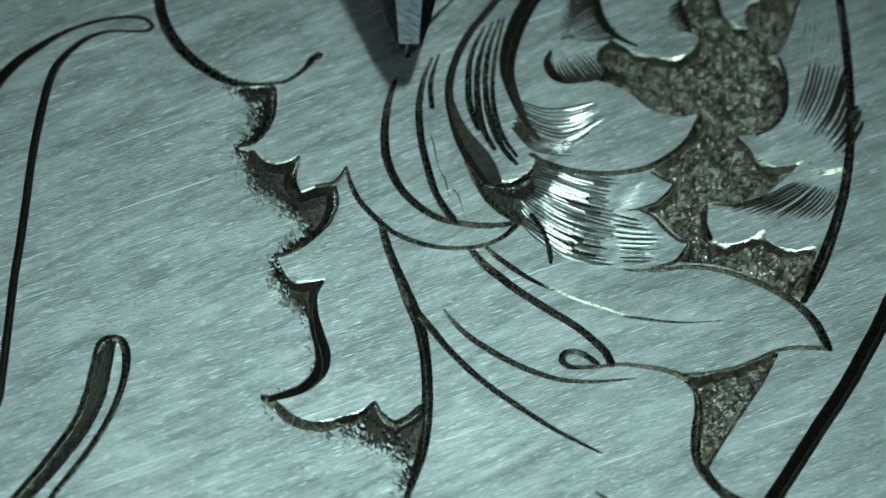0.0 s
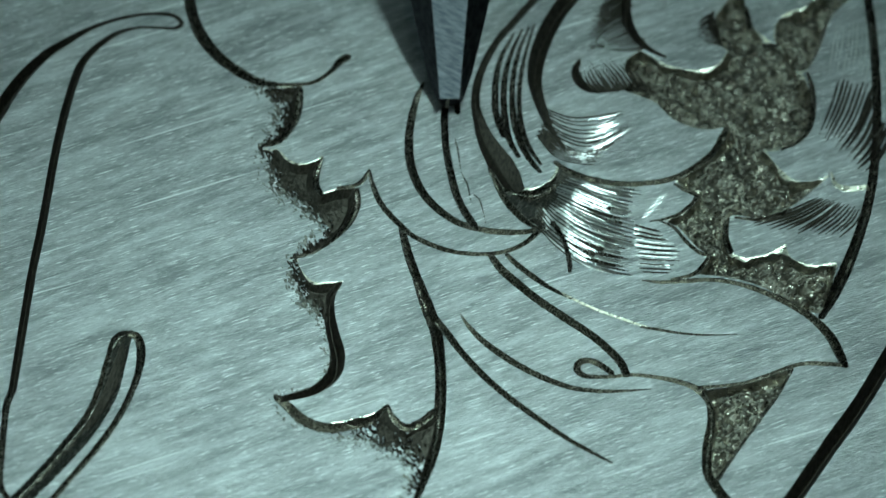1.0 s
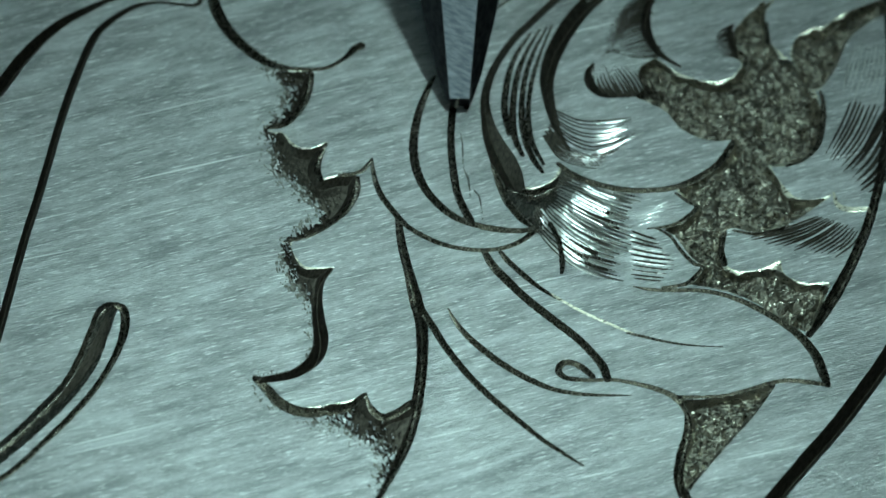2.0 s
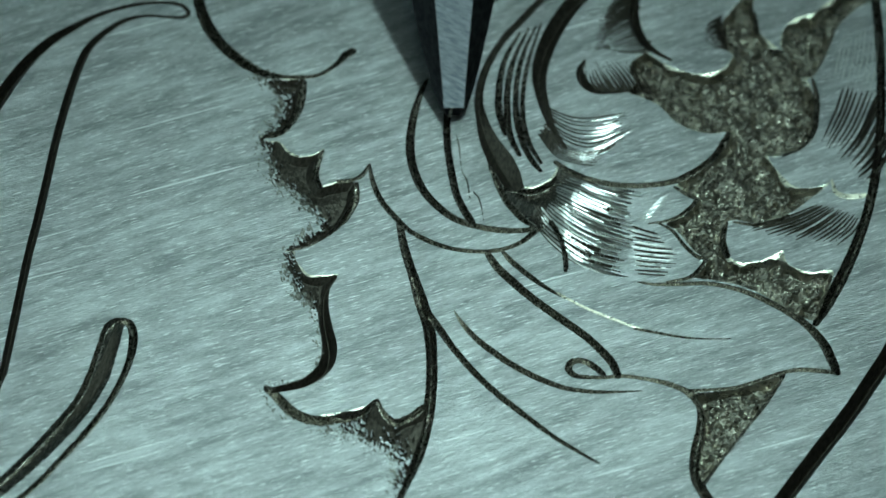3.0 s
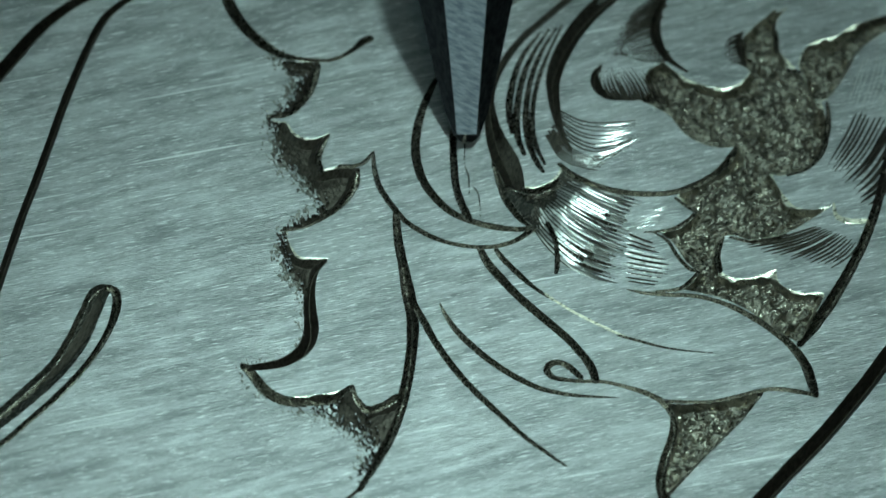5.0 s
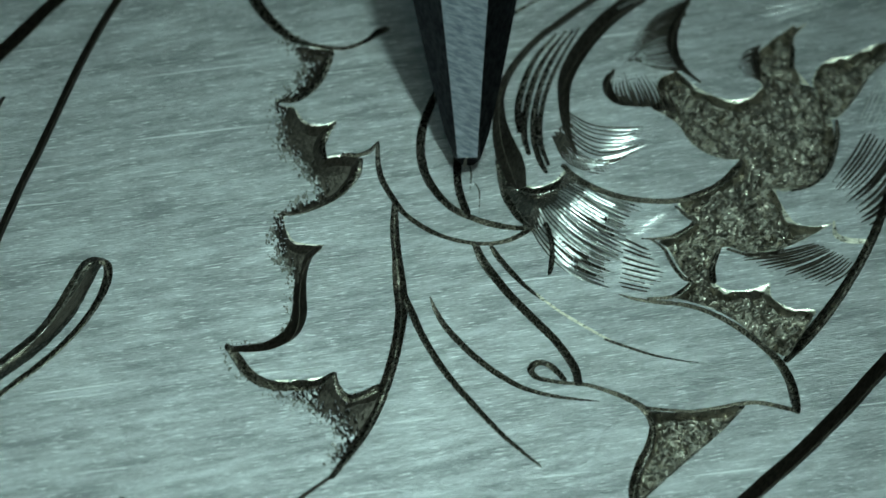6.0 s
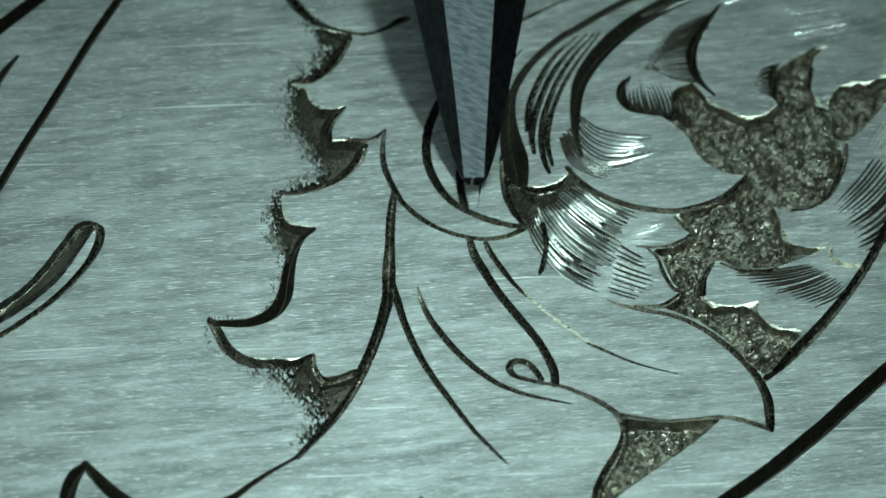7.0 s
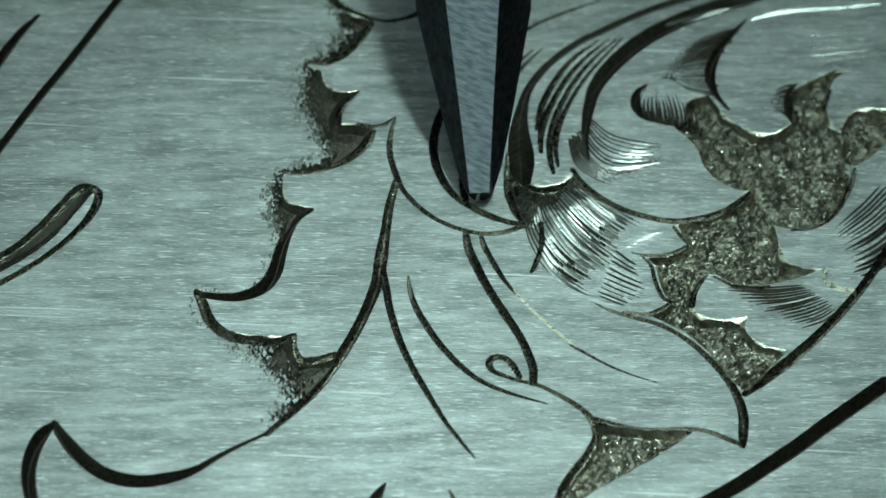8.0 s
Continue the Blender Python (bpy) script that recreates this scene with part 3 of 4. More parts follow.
# the glint along this tendril, drawn as a near-white cut of its own
cut("bright_cut", [(1.99, -0.95, 0.03), (2.24, -1.13, 0.05), (2.53, -1.31, 0.06), (2.93, -1.51, 0.06), (3.32, -1.69, 0.05), (3.62, -1.80, 0.03)], facet=0.20, bright=True)
cut("engraved_line", [(3.32, -1.73, 0.04), (3.52, -1.77, 0.06), (4.12, -1.90, 0.05), (4.61, -1.94, 0.03), (5.01, -1.93, 0.02)])
cut("engraved_line", [(4.28, -3.17, 0.14), (4.43, -3.46, 0.16), (4.42, -3.89, 0.18), (4.32, -4.36, 0.20), (4.28, -4.85, 0.20), (4.38, -5.23, 0.20), (4.62, -5.63, 0.20), (4.99, -5.93, 0.18)])
cut("engraved_line", [(5.90, -2.73, 0.10), (5.57, -3.29, 0.14), (5.15, -3.91, 0.14), (4.73, -4.53, 0.14), (4.42, -5.05, 0.12)])
# crescents under the tool
cut("engraved_line", [(-0.18, 3.81, 0.05), (-0.31, 3.49, 0.11), (-0.45, 2.97, 0.14), (-0.53, 2.40, 0.16), (-0.51, 1.89, 0.16), (-0.37, 1.39, 0.16), (-0.12, 0.99, 0.15), (0.22, 0.67, 0.14), (0.62, 0.50, 0.13), (1.07, 0.42, 0.13), (1.47, 0.43, 0.11), (1.74, 0.54, 0.08)])
cut("engraved_line", [(0.50, 4.22, 0.04), (0.30, 3.74, 0.09), (0.16, 3.13, 0.13), (0.13, 2.37, 0.13), (0.20, 1.60, 0.14), (0.30, 1.09, 0.14), (0.51, 0.60, 0.15)])
cut("engraved_line", [(0.63, 4.30, 0.03), (0.52, 4.00, 0.06), (0.41, 3.60, 0.09), (0.39, 3.13, 0.10)])
cut("engraved_line", [(1.22, 5.74, 0.03), (0.74, 5.26, 0.06), (0.29, 4.72, 0.08), (0.06, 4.29, 0.08)])
# main scroll: ring, grooves and petals
cut("broad_cut", [(2.88, 6.55, 0.14), (2.38, 6.13, 0.14), (1.91, 5.63, 0.13), (1.46, 5.06, 0.13), (1.26, 4.81, 0.13), (1.00, 4.35, 0.13), (0.80, 3.83, 0.14), (0.72, 3.32, 0.16), (0.77, 2.87, 0.22), (0.88, 2.43, 0.34), (1.06, 2.00, 0.46), (1.17, 1.76, 0.44), (1.25, 1.55, 0.38), (1.35, 1.30, 0.26), (1.45, 1.02, 0.12)], 0.8)
cut("engraved_line", [(3.82, 6.94, 0.28), (3.33, 6.49, 0.30), (2.85, 6.01, 0.32), (2.40, 5.44, 0.32), (2.08, 4.84, 0.32), (1.89, 4.30, 0.30), (1.82, 3.85, 0.26), (1.84, 3.53, 0.22), (1.91, 3.15, 0.18), (2.04, 2.68, 0.12), (2.24, 2.28, 0.06)], 1.0)
cut("engraved_line", [(1.51, 4.88, 0.04), (1.25, 4.35, 0.09), (1.12, 3.84, 0.11), (1.07, 3.26, 0.13), (1.10, 2.88, 0.11), (1.16, 2.56, 0.06)])
cut("engraved_line", [(1.67, 4.98, 0.04), (1.41, 4.36, 0.08), (1.27, 3.78, 0.11), (1.22, 3.07, 0.13), (1.27, 2.50, 0.12), (1.41, 2.11, 0.08)])
cut("engraved_line", [(1.79, 5.01, 0.04), (1.55, 4.39, 0.08), (1.41, 3.72, 0.10), (1.38, 3.01, 0.12), (1.46, 2.44, 0.12), (1.62, 2.01, 0.11), (1.77, 1.76, 0.07)])
cut("engraved_line", [(1.89, 5.08, 0.04), (1.71, 4.49, 0.06), (1.56, 3.85, 0.08), (1.50, 3.27, 0.09), (1.52, 2.72, 0.10), (1.63, 2.27, 0.09), (1.79, 1.94, 0.06)])
cut("engraved_line", [(0.88, 1.85, 0.08), (1.03, 1.39, 0.14), (1.18, 1.04, 0.16), (1.43, 0.70, 0.16), (1.67, 0.50, 0.10)])
cut("engraved_line", [(2.06, 1.95, 0.09), (2.30, 1.75, 0.11), (2.70, 1.56, 0.12), (3.20, 1.45, 0.12), (3.71, 1.46, 0.12), (4.16, 1.56, 0.12), (4.57, 1.81, 0.12), (4.89, 2.11, 0.12), (5.10, 2.46, 0.14), (5.17, 2.65, 0.08)])
cut("engraved_line", [(4.16, 1.42, 0.05), (4.36, 1.26, 0.07), (4.54, 1.15, 0.06)])
cut("engraved_line", [(4.52, 1.11, 0.07), (4.42, 0.96, 0.08), (4.19, 0.75, 0.08), (3.94, 0.65, 0.06), (3.66, 0.60, 0.03)])
cut("engraved_line", [(3.84, 0.61, 0.04), (4.08, 0.44, 0.06), (4.27, 0.13, 0.07), (4.49, -0.12, 0.08), (4.65, -0.19, 0.08), (4.53, -0.41, 0.09), (4.32, -0.60, 0.08), (3.95, -0.69, 0.05)])
cut("engraved_line", [(3.43, -0.70, 0.03), (3.75, -0.75, 0.07), (4.15, -0.74, 0.09), (4.65, -0.72, 0.09), (5.15, -0.83, 0.10), (5.64, -1.06, 0.12), (6.13, -1.39, 0.14), (6.42, -1.67, 0.16), (6.66, -2.03, 0.18), (6.79, -2.40, 0.18), (6.87, -2.66, 0.12)])
cut("engraved_line", [(6.87, -2.66, 0.08), (6.54, -2.62, 0.10), (6.19, -2.60, 0.09), (5.89, -2.67, 0.08), (5.48, -2.84, 0.07), (5.08, -2.99, 0.07), (4.68, -3.05, 0.07), (4.23, -3.08, 0.08)])
cut("broad_cut", [(3.92, 6.36, 0.03), (4.17, 6.58, 0.07), (4.51, 6.82, 0.09), (4.97, 7.06, 0.08), (5.43, 7.29, 0.06), (5.97, 7.59, 0.04)], facet=0.3, bright=True)
cut("broad_cut", [(2.52, 5.74, 0.03), (2.80, 6.02, 0.05), (3.17, 6.34, 0.07), (3.51, 6.59, 0.08), (3.81, 6.82, 0.07), (4.36, 7.27, 0.05)], facet=0.3, bright=True)
cut("engraved_line", [(5.73, 5.36, 0.10), (5.79, 4.84, 0.12), (5.95, 4.56, 0.12), (6.23, 4.50, 0.06)])
cut("engraved_line", [(6.73, 3.86, 0.05), (6.78, 3.55, 0.10), (6.76, 3.13, 0.13), (6.67, 2.68, 0.13), (6.44, 2.35, 0.11), (6.13, 2.15, 0.05)])
# a bright lip's glint, drawn as a near-white cut
cut("bright_cut", [(6.97, 1.60, 0.04), (7.04, 1.33, 0.09), (7.26, 1.24, 0.13), (7.60, 1.28, 0.10)], facet=0.36, bright=True)
cut("engraved_line", [(5.01, 0.62, 0.14), (4.96, 0.24, 0.14), (5.03, -0.10, 0.12)])
cut("engraved_line", [(5.19, 0.65, 0.05), (5.59, 0.59, 0.07), (5.95, 0.68, 0.06), (6.16, 0.83, 0.04)])
# leaf edges cut deep beside the torn scoops
cut("engraved_line", [(-3.18, -3.11, 0.12), (-3.01, -3.28, 0.18), (-2.75, -3.60, 0.20), (-2.38, -3.78, 0.20), (-1.88, -3.74, 0.18), (-1.49, -3.59, 0.16), (-1.27, -3.34, 0.06)])
cut("engraved_line", [(-1.25, -3.33, 0.06), (-1.16, -3.61, 0.12), (-0.95, -3.82, 0.16), (-0.68, -3.70, 0.14), (-0.44, -3.49, 0.14)])
cut("engraved_line", [(-3.15, -3.16, 0.10), (-2.84, -3.08, 0.16), (-2.52, -2.97, 0.18), (-2.27, -2.77, 0.22), (-2.11, -2.52, 0.26), (-2.06, -2.15, 0.26), (-2.12, -1.71, 0.22), (-2.15, -1.28, 0.18), (-2.10, -0.91, 0.14), (-1.93, -0.64, 0.08)])
cut("engraved_line", [(-2.40, 3.70, 0.12), (-2.44, 3.44, 0.16), (-2.52, 3.09, 0.18), (-2.67, 2.80, 0.18), (-2.85, 2.57, 0.14), (-3.12, 2.46, 0.08)])
cut("engraved_line", [(-1.52, 1.43, 0.10), (-1.54, 1.11, 0.16), (-1.69, 0.76, 0.18), (-1.91, 0.47, 0.16), (-2.19, 0.21, 0.12), (-2.54, -0.00, 0.08), (-2.76, -0.06, 0.04)])
cut("engraved_line", [(-2.09, 2.16, 0.06), (-2.20, 1.86, 0.12), (-2.23, 1.58, 0.12), (-2.15, 1.35, 0.08)])
# fine shading cuts on the petals
flare("scooped_cut", [(2.11, 1.95), (2.03, 1.72), (1.87, 1.51), (1.61, 1.39), (1.37, 1.43), (1.19, 1.50), (1.05, 1.42), (1.15, 1.14), (1.33, 0.83), (1.59, 0.50)], [(1.59, 0.50), (2.02, 0.15), (2.51, -0.21), (3.01, -0.38), (3.37, 0.08), (3.49, 0.84), (3.15, 1.37), (2.60, 1.53), (2.11, 1.95)], depth=0.15, run_out=0.60, comb=True, lip=0.05)
hatch("shading_cut", [[(2.10, 1.80), (2.55, 1.55), (3.05, 1.39), (3.58, 1.28)], [(1.77, 1.33), (2.18, 0.91), (2.78, 0.55), (3.42, 0.31)], [(1.56, 0.85), (1.79, 0.30), (2.26, -0.22), (2.75, -0.48), (3.27, -0.60)]], 23, 0.070, facet=0.18, fill=0.84, dip=0.15, start=0.10)
hatch("shading_cut", [[(2.10, 1.80), (2.55, 1.55), (3.05, 1.39), (3.58, 1.28)], [(1.77, 1.33), (2.18, 0.91), (2.78, 0.55), (3.42, 0.31)], [(1.56, 0.85), (1.79, 0.30), (2.26, -0.22), (2.75, -0.48), (3.27, -0.60)]], 21, 0.022, facet=0.6, fill=0.18)
hatch("shading_cut", [[(3.36, 0.56), (3.63, 0.44), (3.86, 0.37)], [(3.35, -0.04), (3.77, -0.10), (4.21, -0.13)], [(3.37, -0.52), (3.75, -0.55), (4.05, -0.56)]], 11, 0.030, facet=0.30, fill=0.36)
hatch("shading_cut", [[(3.36, 0.56), (3.63, 0.44), (3.86, 0.37)], [(3.35, -0.04), (3.77, -0.10), (4.21, -0.13)], [(3.37, -0.52), (3.75, -0.55), (4.05, -0.56)]], 10, 0.026, facet=0.6, fill=0.3)
hatch("shading_cut", [[(3.78, 1.07), (3.96, 1.20), (4.06, 1.25)], [(3.46, 0.64), (3.71, 0.74), (3.97, 0.77)]], 5, 0.018, facet=0.33, fill=0.18)
hatch("shading_cut", [[(1.97, 3.16), (2.44, 2.95), (2.95, 3.00), (3.55, 3.14)], [(1.82, 2.82), (2.26, 2.34), (2.78, 2.20), (3.56, 2.71)], [(1.77, 2.58), (2.06, 2.09), (2.47, 1.92), (2.79, 1.89)]], 19, 0.038, facet=0.21, fill=0.50, start=0.38)
hatch("shading_cut", [[(1.97, 3.16), (2.44, 2.95), (2.95, 3.00), (3.55, 3.14)], [(1.82, 2.82), (2.26, 2.34), (2.78, 2.20), (3.56, 2.71)], [(1.77, 2.58), (2.06, 2.09), (2.47, 1.92), (2.79, 1.89)]], 17, 0.050, facet=0.6, fill=0.5, comb=True)
hatch("shading_cut", [[(3.80, 6.12), (3.27, 5.68), (2.87, 5.04)], [(3.60, 5.17), (3.16, 4.89), (2.78, 4.37)], [(3.93, 4.51), (3.42, 4.44), (2.86, 4.60)]], 22, 0.060, facet=0.6, fill=0.66, comb=True)
cut("broad_cut", [(3.83, 6.36, 0.03), (3.71, 5.97, 0.10), (3.58, 5.47, 0.17), (3.59, 5.06, 0.19), (3.70, 4.75, 0.17), (3.92, 4.48, 0.10), (4.20, 4.29, 0.05)])
hatch("shading_cut", [[(2.81, 3.55), (2.67, 3.83), (2.66, 4.27)], [(3.35, 3.55), (3.17, 3.92), (2.94, 4.27)], [(3.86, 3.60), (3.72, 3.95), (3.53, 4.26)]], 15, 0.060, facet=0.6, fill=0.8, comb=True)
cut("broad_cut", [(2.65, 4.26, 0.04), (2.56, 4.03, 0.13), (2.61, 3.78, 0.18), (2.80, 3.58, 0.14), (3.09, 3.55, 0.08), (3.48, 3.59, 0.06), (3.91, 3.59, 0.05)])
hatch("shading_cut", [[(5.10, 5.23), (4.91, 5.10), (4.80, 4.81)], [(5.32, 4.52), (5.07, 4.58), (4.92, 4.50)]], 10, 0.070, facet=0.6, fill=0.9, comb=True)
cut("broad_cut", [(5.14, 5.30, 0.04), (5.08, 5.06, 0.10), (5.15, 4.78, 0.13), (5.32, 4.47, 0.06)])
hatch("shading_cut", [[(7.29, 3.74), (7.11, 3.15), (6.78, 2.36)], [(7.86, 3.65), (7.50, 2.73), (7.05, 2.06)], [(8.11, 2.39), (7.81, 1.86), (7.50, 1.56)]], 14, 0.050, facet=0.5, fill=0.5)
hatch("shading_cut", [[(7.38, 5.04), (7.24, 4.51), (7.09, 3.79)], [(7.98, 5.21), (7.91, 4.30), (7.68, 3.45)]], 9, 0.035, facet=0.4, fill=0.35)
hatch("shading_cut", [[(6.70, 1.06), (6.05, 0.74), (5.21, 0.52)], [(7.14, 0.99), (6.72, 0.60), (6.19, 0.24)], [(7.47, 0.77), (7.32, 0.47), (7.01, 0.16)]], 16, 0.045, facet=0.5, fill=0.5)
hatch("shading_cut", [[(4.61, 6.54), (5.38, 6.82), (6.07, 7.32)], [(4.93, 6.25), (5.58, 6.54), (6.30, 7.00)], [(5.18, 5.82), (5.81, 6.19), (6.51, 6.64)]], 7, 0.018, facet=0.36, fill=0.15)
# a hooked cut over the fan
cut("engraved_line", [(1.93, 0.64, 0.12), (2.07, 0.31, 0.10), (2.14, 0.03, 0.10), (2.16, -0.32, 0.09), (2.15, -0.47, 0.06)], 2.2)
# faint scribe marks and scratches
cut("scribe_mark", [(0.30, 2.54, 0.015), (0.34, 2.27, 0.028), (0.37, 1.78, 0.015), (0.46, 1.51, 0.028), (0.50, 1.13, 0.015)], 0.9)
cut("scribe_mark", [(0.56, 1.28, 0.015), (0.66, 1.13, 0.028), (0.71, 0.83, 0.015), (0.73, 0.63, 0.015)], 0.9)


# grid points close to a cut's edge slide onto it, so that every edge is a clean curve
GRAD_Y, GRAD_X = np.gradient(np.clip(EDGE, -0.2, 0.2), STEP)
STEEP = np.maximum(np.hypot(GRAD_X, GRAD_Y), 0.3)
NEAR = np.abs(EDGE) < 0.5 * STEP
PX = np.broadcast_to(GX, EDGE.shape) - np.where(NEAR, EDGE * GRAD_X / STEEP, 0)
PY = np.broadcast_to(GY[:, None], EDGE.shape) - np.where(NEAR, EDGE * GRAD_Y / STEEP, 0)
HEIGHT[NEAR | (EDGE > 0)] = 0
OWNER[NEAR | (EDGE > 0)] = -1


def relief_mesh(name, quads, mat, parent, extra=()):
    """A mesh of grid cells (j, i, size) and of extra quads with corners of their own."""
    j, i, n = quads
    w = NX + 1
    corner = np.stack([j * w + i, j * w + i + n, (j + n) * w + i + n, (j + n) * w + i], 1)
    used, index = np.unique(corner, return_inverse=True)
    index = index.reshape(-1, 4)
    co = np.stack([PX[used // w, used % w], PY[used // w, used % w], HEIGHT[used // w, used % w]], 1)
    if len(extra):
        index = np.vstack([index, len(co) + np.arange(len(extra) * 4).reshape(-1, 4)])
        co = np.vstack([co, np.array(extra, float).reshape(-1, 3)])
    me = bpy.data.meshes.new(name)
    me.vertices.add(len(co))
    me.vertices.foreach_set("co", (co * 0.001).astype(np.float32).ravel())
    me.loops.add(index.size)
    me.loops.foreach_set("vertex_index", index.astype(np.int32).ravel())
    me.polygons.add(len(index))
    me.polygons.foreach_set("loop_start", np.arange(0, index.size, 4, dtype=np.int32))
    me.update(calc_edges=True)
    me.polygons.foreach_set("use_smooth", np.ones(len(index), bool))
    me.materials.append(mat)
    ob = new(name, me)
    ob.parent = parent
    return ob


def build_plate():
    plate = tagged(new("engraved_plate"), "brushed steel plate engraved with scrolls and leaves, turning on the bench", "metal plate")
    low = np.stack([HEIGHT[:-1, :-1], HEIGHT[:-1, 1:], HEIGHT[1:, 1:], HEIGHT[1:, :-1]])
    own = np.stack([OWNER[:-1, :-1], OWNER[:-1, 1:], OWNER[1:, 1:], OWNER[1:, :-1]])
    cell = np.take_along_axis(own, low.argmin(0)[None], 0)[0]
    near = np.stack([EDGE[:-1, :-1], EDGE[:-1, 1:], EDGE[1:, 1:], EDGE[1:, :-1]]).min(0) < -0.5 * STEP
    some = own.max(0)
    cell = np.where(near, np.where(cell < 0, some, cell), -1)
    moved = NEAR[:-1, :-1] | NEAR[:-1, 1:] | NEAR[1:, 1:] | NEAR[1:, :-1]
    flat = ((cell < 0) & ~moved).reshape(NY // BLOCK, BLOCK, NX // BLOCK, BLOCK).all((1, 3))
    bj, bi = np.nonzero(flat)
    fj, fi = np.nonzero((cell < 0) & ~np.kron(flat, np.ones((BLOCK, BLOCK), bool)))
    j = np.concatenate([bj * BLOCK, fj])
    i = np.concatenate([bi * BLOCK, fi])
    n = np.concatenate([np.full(len(bj), BLOCK), np.ones(len(fj), int)])
    # the plain margin, edges and underside of the plate
    xs, ys, t = (-24.0, X0, GX[-1], 24.0), (-20.0, Y0, GY[-1], 20.0), -THICK * 1000
    rim = []
    for a in range(3):
        for b in range(3):
            if (a, b) != (1, 1):
                rim.append([(xs[a], ys[b], 0), (xs[a + 1], ys[b], 0), (xs[a + 1], ys[b + 1], 0), (xs[a], ys[b + 1], 0)])
    ring = [(xs[0], ys[0]), (xs[3], ys[0]), (xs[3], ys[3]), (xs[0], ys[3])]
    for p, q in zip(ring, ring[1:] + ring[:1]):
        rim.append([(*p, t), (*q, t), (*q, 0), (*p, 0)])
    rim.append([(*p, t) for p in reversed(ring)])
    face = relief_mesh("plate_face", (j, i, n), BRUSHED, plate, rim)
    face["label"] = "flat face with fine slanting sanding marks"
    cj, ci = np.nonzero(cell >= 0)
    order = np.argsort(cell[cj, ci], kind="stable")
    cj, ci = cj[order], ci[order]
    owner = cell[cj, ci]
    for k in np.unique(owner):
        a, b = np.searchsorted(owner, (k, k + 1))
        name, mat = CUTS[k]
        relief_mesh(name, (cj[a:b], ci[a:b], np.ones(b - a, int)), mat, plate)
    return plate


# ---- the graver ----
def lofted(sections, close=True):
    """A closed skin over cross-sections with equal numbers of points."""
    bm = bmesh.new()
    rings = [[bm.verts.new(p) for p in ring] for ring in sections]
    for r, s in zip(rings, rings[1:]):
        for k in range(len(r)):
            m = (k + 1) % len(r)
            bm.faces.new((r[k], r[m], s[m], s[k]))
    bm.faces.new(list(reversed(rings[0])))
    bm.faces.new(rings[-1])
    bmesh.ops.recalc_face_normals(bm, faces=bm.faces)
    return bm


RISE = 35.0  # the shank's angle above the plate


def build_graver():
    """Its cutting point is the origin; the shank rises towards +y."""
    tool = tagged(new("graver"), "square-shanked steel graver, its point in a groove", "engraving tool")
    c, s = math.cos(radians(RISE)), math.sin(radians(RISE))

    def at(u, along, up):
        """u across, along the shank, up square to it; millimetres to metres."""
        return Vector((u, along * c - up * s, along * s + up * c)) * 0.001

    def section(along, top, wide, up, waist, keel):
        return [at(-top / 2, along, up), at(-wide / 2, along, waist), at(-wide * 0.16, along, keel), at(wide * 0.16, along, keel), at(wide / 2, along, waist), at(top / 2, along, up)]

    rings = [[Vector((-0.19, -0.02, 0.29)) * 0.001, Vector((-0.235, 0.05, 0.18)) * 0.001, Vector((-0.10, 0.04, -0.02)) * 0.001,
              Vector((0.10, 0.04, -0.02)) * 0.001, Vector((0.235, 0.05, 0.18)) * 0.001, Vector((0.19, -0.02, 0.29)) * 0.001]]
    for along, top, wide, up, waist, keel in ((0.6, 0.43, 0.80, 0.235, 0.02, -0.16), (1.6, 0.60, 1.28, 0.25, -0.12, -0.45), (3.4, 0.93, 2.05, 0.25, -0.34, -0.90),
                                              (5.5, 1.25, 2.35, 0.25, -0.55, -1.25), (34.0, 1.25, 2.35, 0.25, -0.55, -1.25)):
        rings.append(section(along, top, wide, up, waist, keel))
    bm = lofted(rings)
    bmesh.ops.bevel(bm, geom=bm.edges[:], offset=1.2e-5, segments=2, affect="EDGES")
    part("shank", bm, GRAVER, tool, "dark steel shank tapering to the point")
    lift = 0.012
    sect = []
    for along, top, up in ((0.165, 0.355, 0.264), (0.6, 0.415, 0.250), (1.6, 0.585, 0.262), (3.4, 0.915, 0.262), (5.5, 1.235, 0.262), (20.0, 1.235, 0.262)):
        sect.append([at(-top / 2, along, up), at(top / 2, along, up), at(top / 2, along, up - lift - 0.006), at(-top / 2, along, up - lift - 0.006)])
    part("ground_flat", lofted(sect), GROUND, tool, "bright ground flat with cross scratches")
    return tool


def build_chip():
    """A torn curl of metal that rides on the point."""
    bm = bmesh.new()
    rows = []
    for k in range(14):
        a = k / 13
        turn = 3.6 * a
        r = 0.045 + 0.03 * a
        y, z, w = -0.02 + r * math.sin(turn) * 0.8, 0.06 + 0.13 * a + r * (1 - math.cos(turn)), 0.035 * (1 - 0.6 * a)
        rows.append([Vector((-0.06 - w + 0.03 * a, y, z)) * 0.001, Vector((-0.06 + w + 0.03 * a, y + 0.01, z)) * 0.001,
                     Vector((-0.06 + w + 0.03 * a, y + 0.018, z + 0.008)) * 0.001, Vector((-0.06 - w + 0.03 * a, y + 0.008, z + 0.008)) * 0.001])
    bm.free()
    chip = part("metal_chip", lofted(rows), CHIP)
    return tagged(chip, "tiny bright curl of cut steel on the graver's point", "metal chip")


PLATE = build_plate()
TOOL = build_graver()
FLAKE = build_chip()


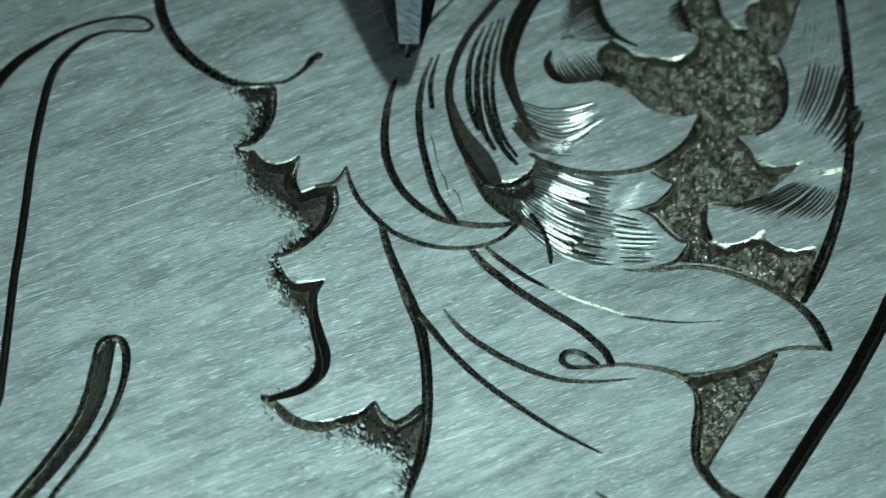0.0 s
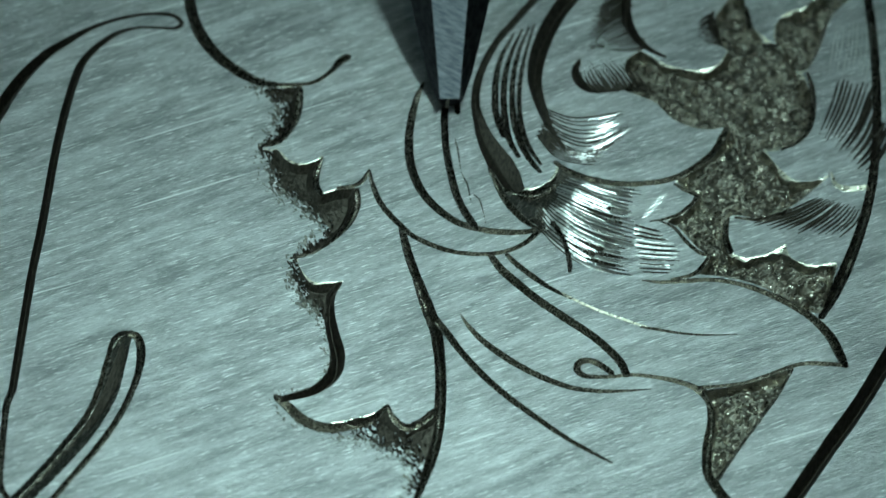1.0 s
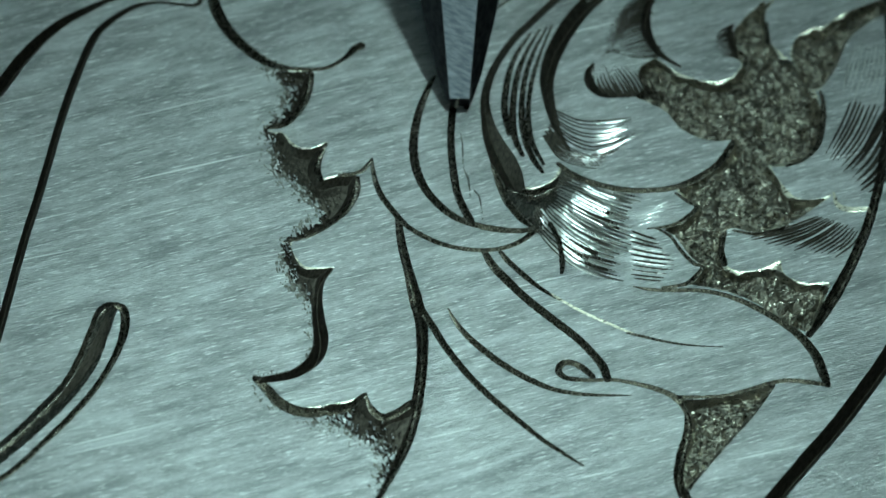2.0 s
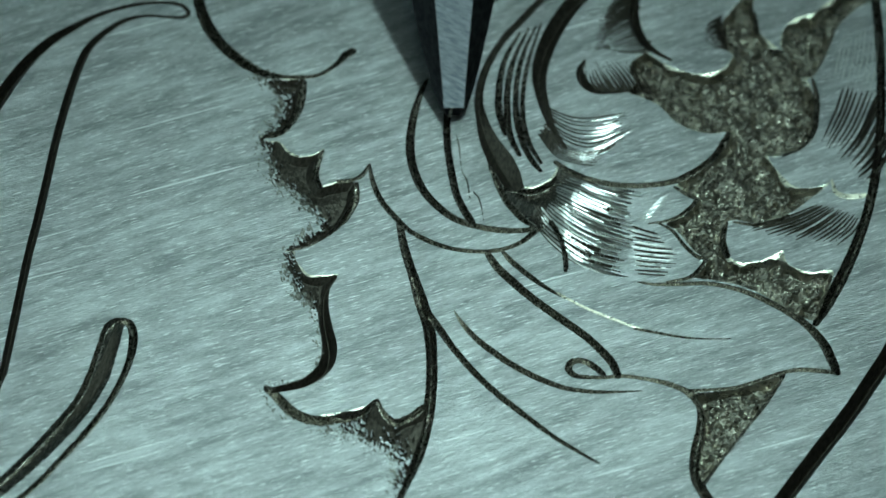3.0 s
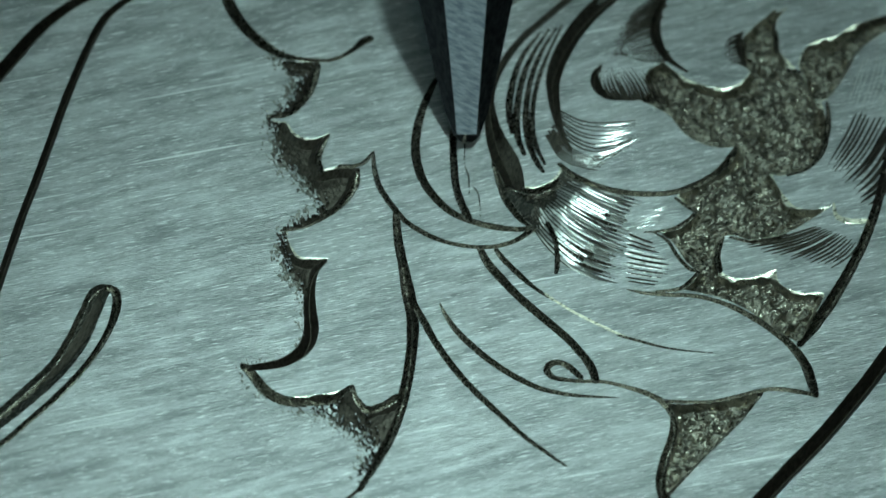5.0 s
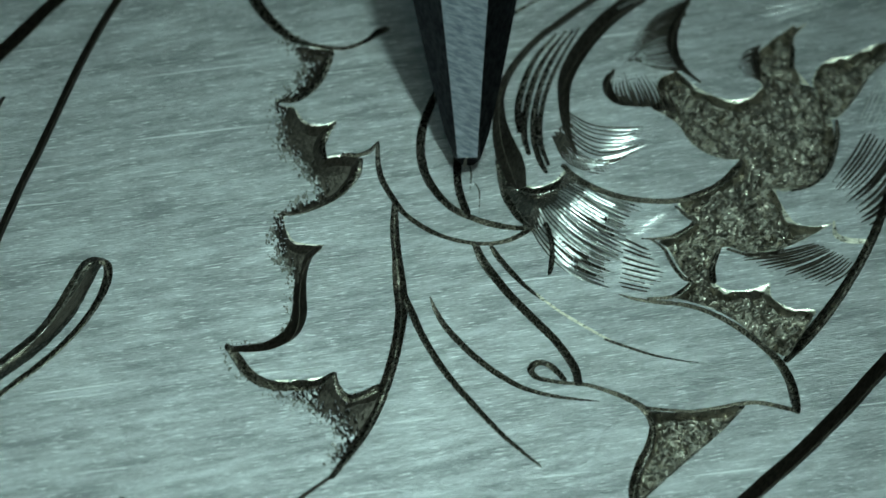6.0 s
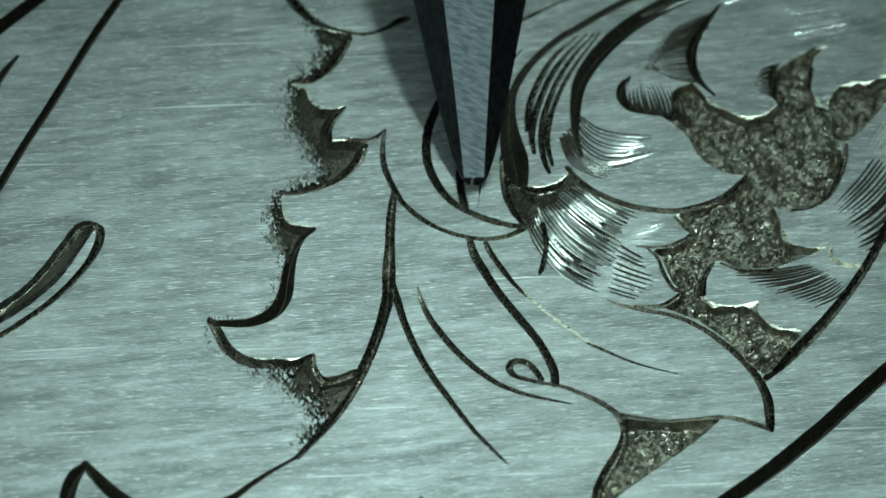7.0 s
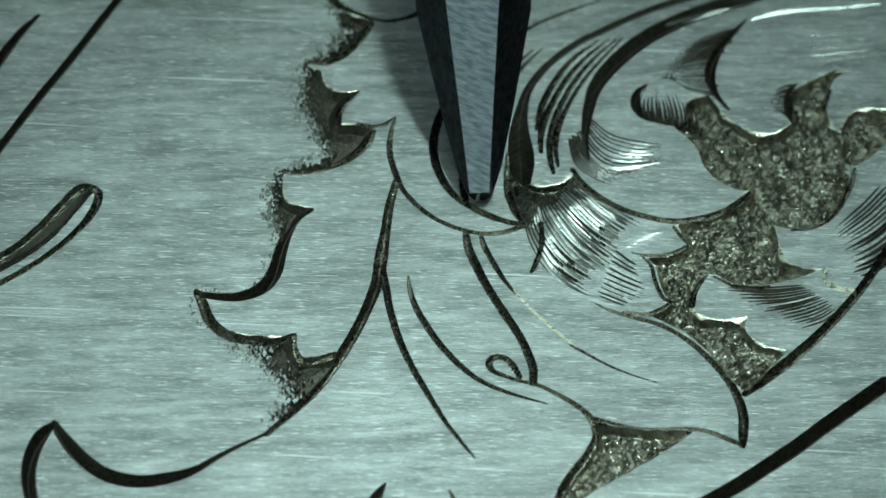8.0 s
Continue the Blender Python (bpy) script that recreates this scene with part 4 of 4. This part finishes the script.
def motions():
    """The plate is turned under the tool; the graver sets down, then follows its groove."""
    walk(PLATE, [
        (0.0, pose(-0.000279, 0.000030, 0, 0, 0, 4.67)),
        (0.1, pose(0.000198, -0.000141, 0, 0, 0, 4.12)),
        (0.2, pose(0.000116, -0.000120, 0, 0, 0, 3.50)),
        (0.3, pose(0.000058, -0.000056, 0, 0, 0, 2.50)),
        (0.5, pose(0.000059, -0.000063, 0, 0, 0, 2.32)),
        (1.0, pose(0.000066, -0.000074, 0, 0, 0, 2.59)),
        (1.2, pose(0.000012, -0.000020, 0, 0, 0, 0.98)),
        (1.3, pose(-0.000013, 0.000027, 0, 0, 0, -0.58)),
        (1.5, pose(-0.000037, 0.000084, 0, 0, 0, -2.10)),
        (1.7, pose(-0.000040, 0.000072, 0, 0, 0, -2.22)),
        (2.8, pose(-0.000039, 0.000065, 0, 0, 0, -1.63)),
        (2.9, pose(0.000001, 0.000015, 0, 0, 0, 0.00)),
        (3.0, pose(0.000008, 0.000005, 0, 0, 0, 0.56)),
        (3.5, pose(0.000000, -0.000000, 0, 0, 0, -0.00)),
        (4.0, pose(-0.000031, 0.000035, 0, 0, 0, -1.18)),
        (4.5, pose(-0.000051, 0.000085, 0, 0, 0, -2.83)),
        (4.7, pose(-0.000080, 0.000130, 0, 0, 0, -3.95)),
        (5.8, pose(-0.000144, 0.000248, 0, 0, 0, -7.62)),
        (6.0, pose(-0.000172, 0.000312, 0, 0, 0, -9.43)),
        (6.2, pose(-0.000207, 0.000395, 0, 0, 0, -11.70)),
        (6.5, pose(-0.000213, 0.000439, 0, 0, 0, -13.27)),
        (7.0, pose(-0.000249, 0.000511, 0, 0, 0, -15.11)),
        (7.5, pose(-0.000275, 0.000622, 0, 0, 0, -18.11)),
        (8.0, pose(-0.000283, 0.000731, 0, 0, 0, -20.92)),
    ])
    steps = [
        (0, -0.571, 3.910, 0.600, 1.00),
        (0.1, 0.069, 3.456, 0.380, 1.00),
        (0.2, 0.150, 3.392, 0.350, 1.00),
        (0.3, -0.231, 3.422, 0.300, 1.00),
        (0.5, 0.039, 3.251, 0.100, 1.00),
        (0.7, 0.164, 3.178, 0.000, 1.00),
        (1.0, 0.174, 3.153, 0.000, 1.00),
        (1.3, 0.235, 3.180, 0.000, 1.00),
        (1.5, 0.327, 3.258, 0.000, 1.00),
        (1.7, 0.347, 3.220, 0.000, 1.00),
        (2.8, 0.313, 3.016, 0.000, 1.00),
        (3.0, 0.231, 2.950, 0.000, 1.00),
        (3.2, 0.240, 2.912, 0.000, 1.00),
        (3.5, 0.270, 2.874, 0.000, 1.00),
        (4.0, 0.287, 2.709, 0.000, 1.00),
        (4.5, 0.334, 2.494, 0.000, 1.32),
        (4.7, 0.404, 2.457, 0.000, 1.46),
        (5.8, 0.505, 1.926, 0.000, 2.17),
        (6.0, 0.473, 1.837, 0.000, 2.30),
        (6.2, 0.583, 1.776, 0.000, 2.43),
        (6.5, 0.581, 1.662, 0.000, 2.62),
        (6.7, 0.599, 1.523, 0.000, 2.75),
        (7.0, 0.586, 1.397, 0.000, 2.95),
        (7.2, 0.625, 1.322, 0.000, 3.08),
        (7.5, 0.613, 1.208, 0.000, 3.27),
        (7.7, 0.642, 1.120, 0.000, 3.41),
        (8.0, 0.681, 1.058, 0.000, 3.60),
    ]
    shank = Vector((0, math.cos(radians(RISE)), math.sin(radians(RISE))))

    def roll(t):
        """The wrist rolls the tool a little as it goes, in degrees."""
        return float(np.interp(t, (0.0, 1.7, 2.8, 3.3, 4.0, 5.8, 8.0), (-4.0, -4.0, 0.5, -2.5, -4.0, -5.0, -7.0)))

    walk(TOOL, [(t, pose(x * 0.001, y * 0.001, z * 0.001 - 0.00001, 0, 0, turn) @ Matrix.Rotation(radians(roll(t)), 4, shank)) for t, x, y, z, turn in steps])
    walk(FLAKE, [(t, pose(x * 0.001, y * 0.001 - 0.00002, z * 0.001, 0, 0, turn)) for t, x, y, z, turn in steps])


motions()
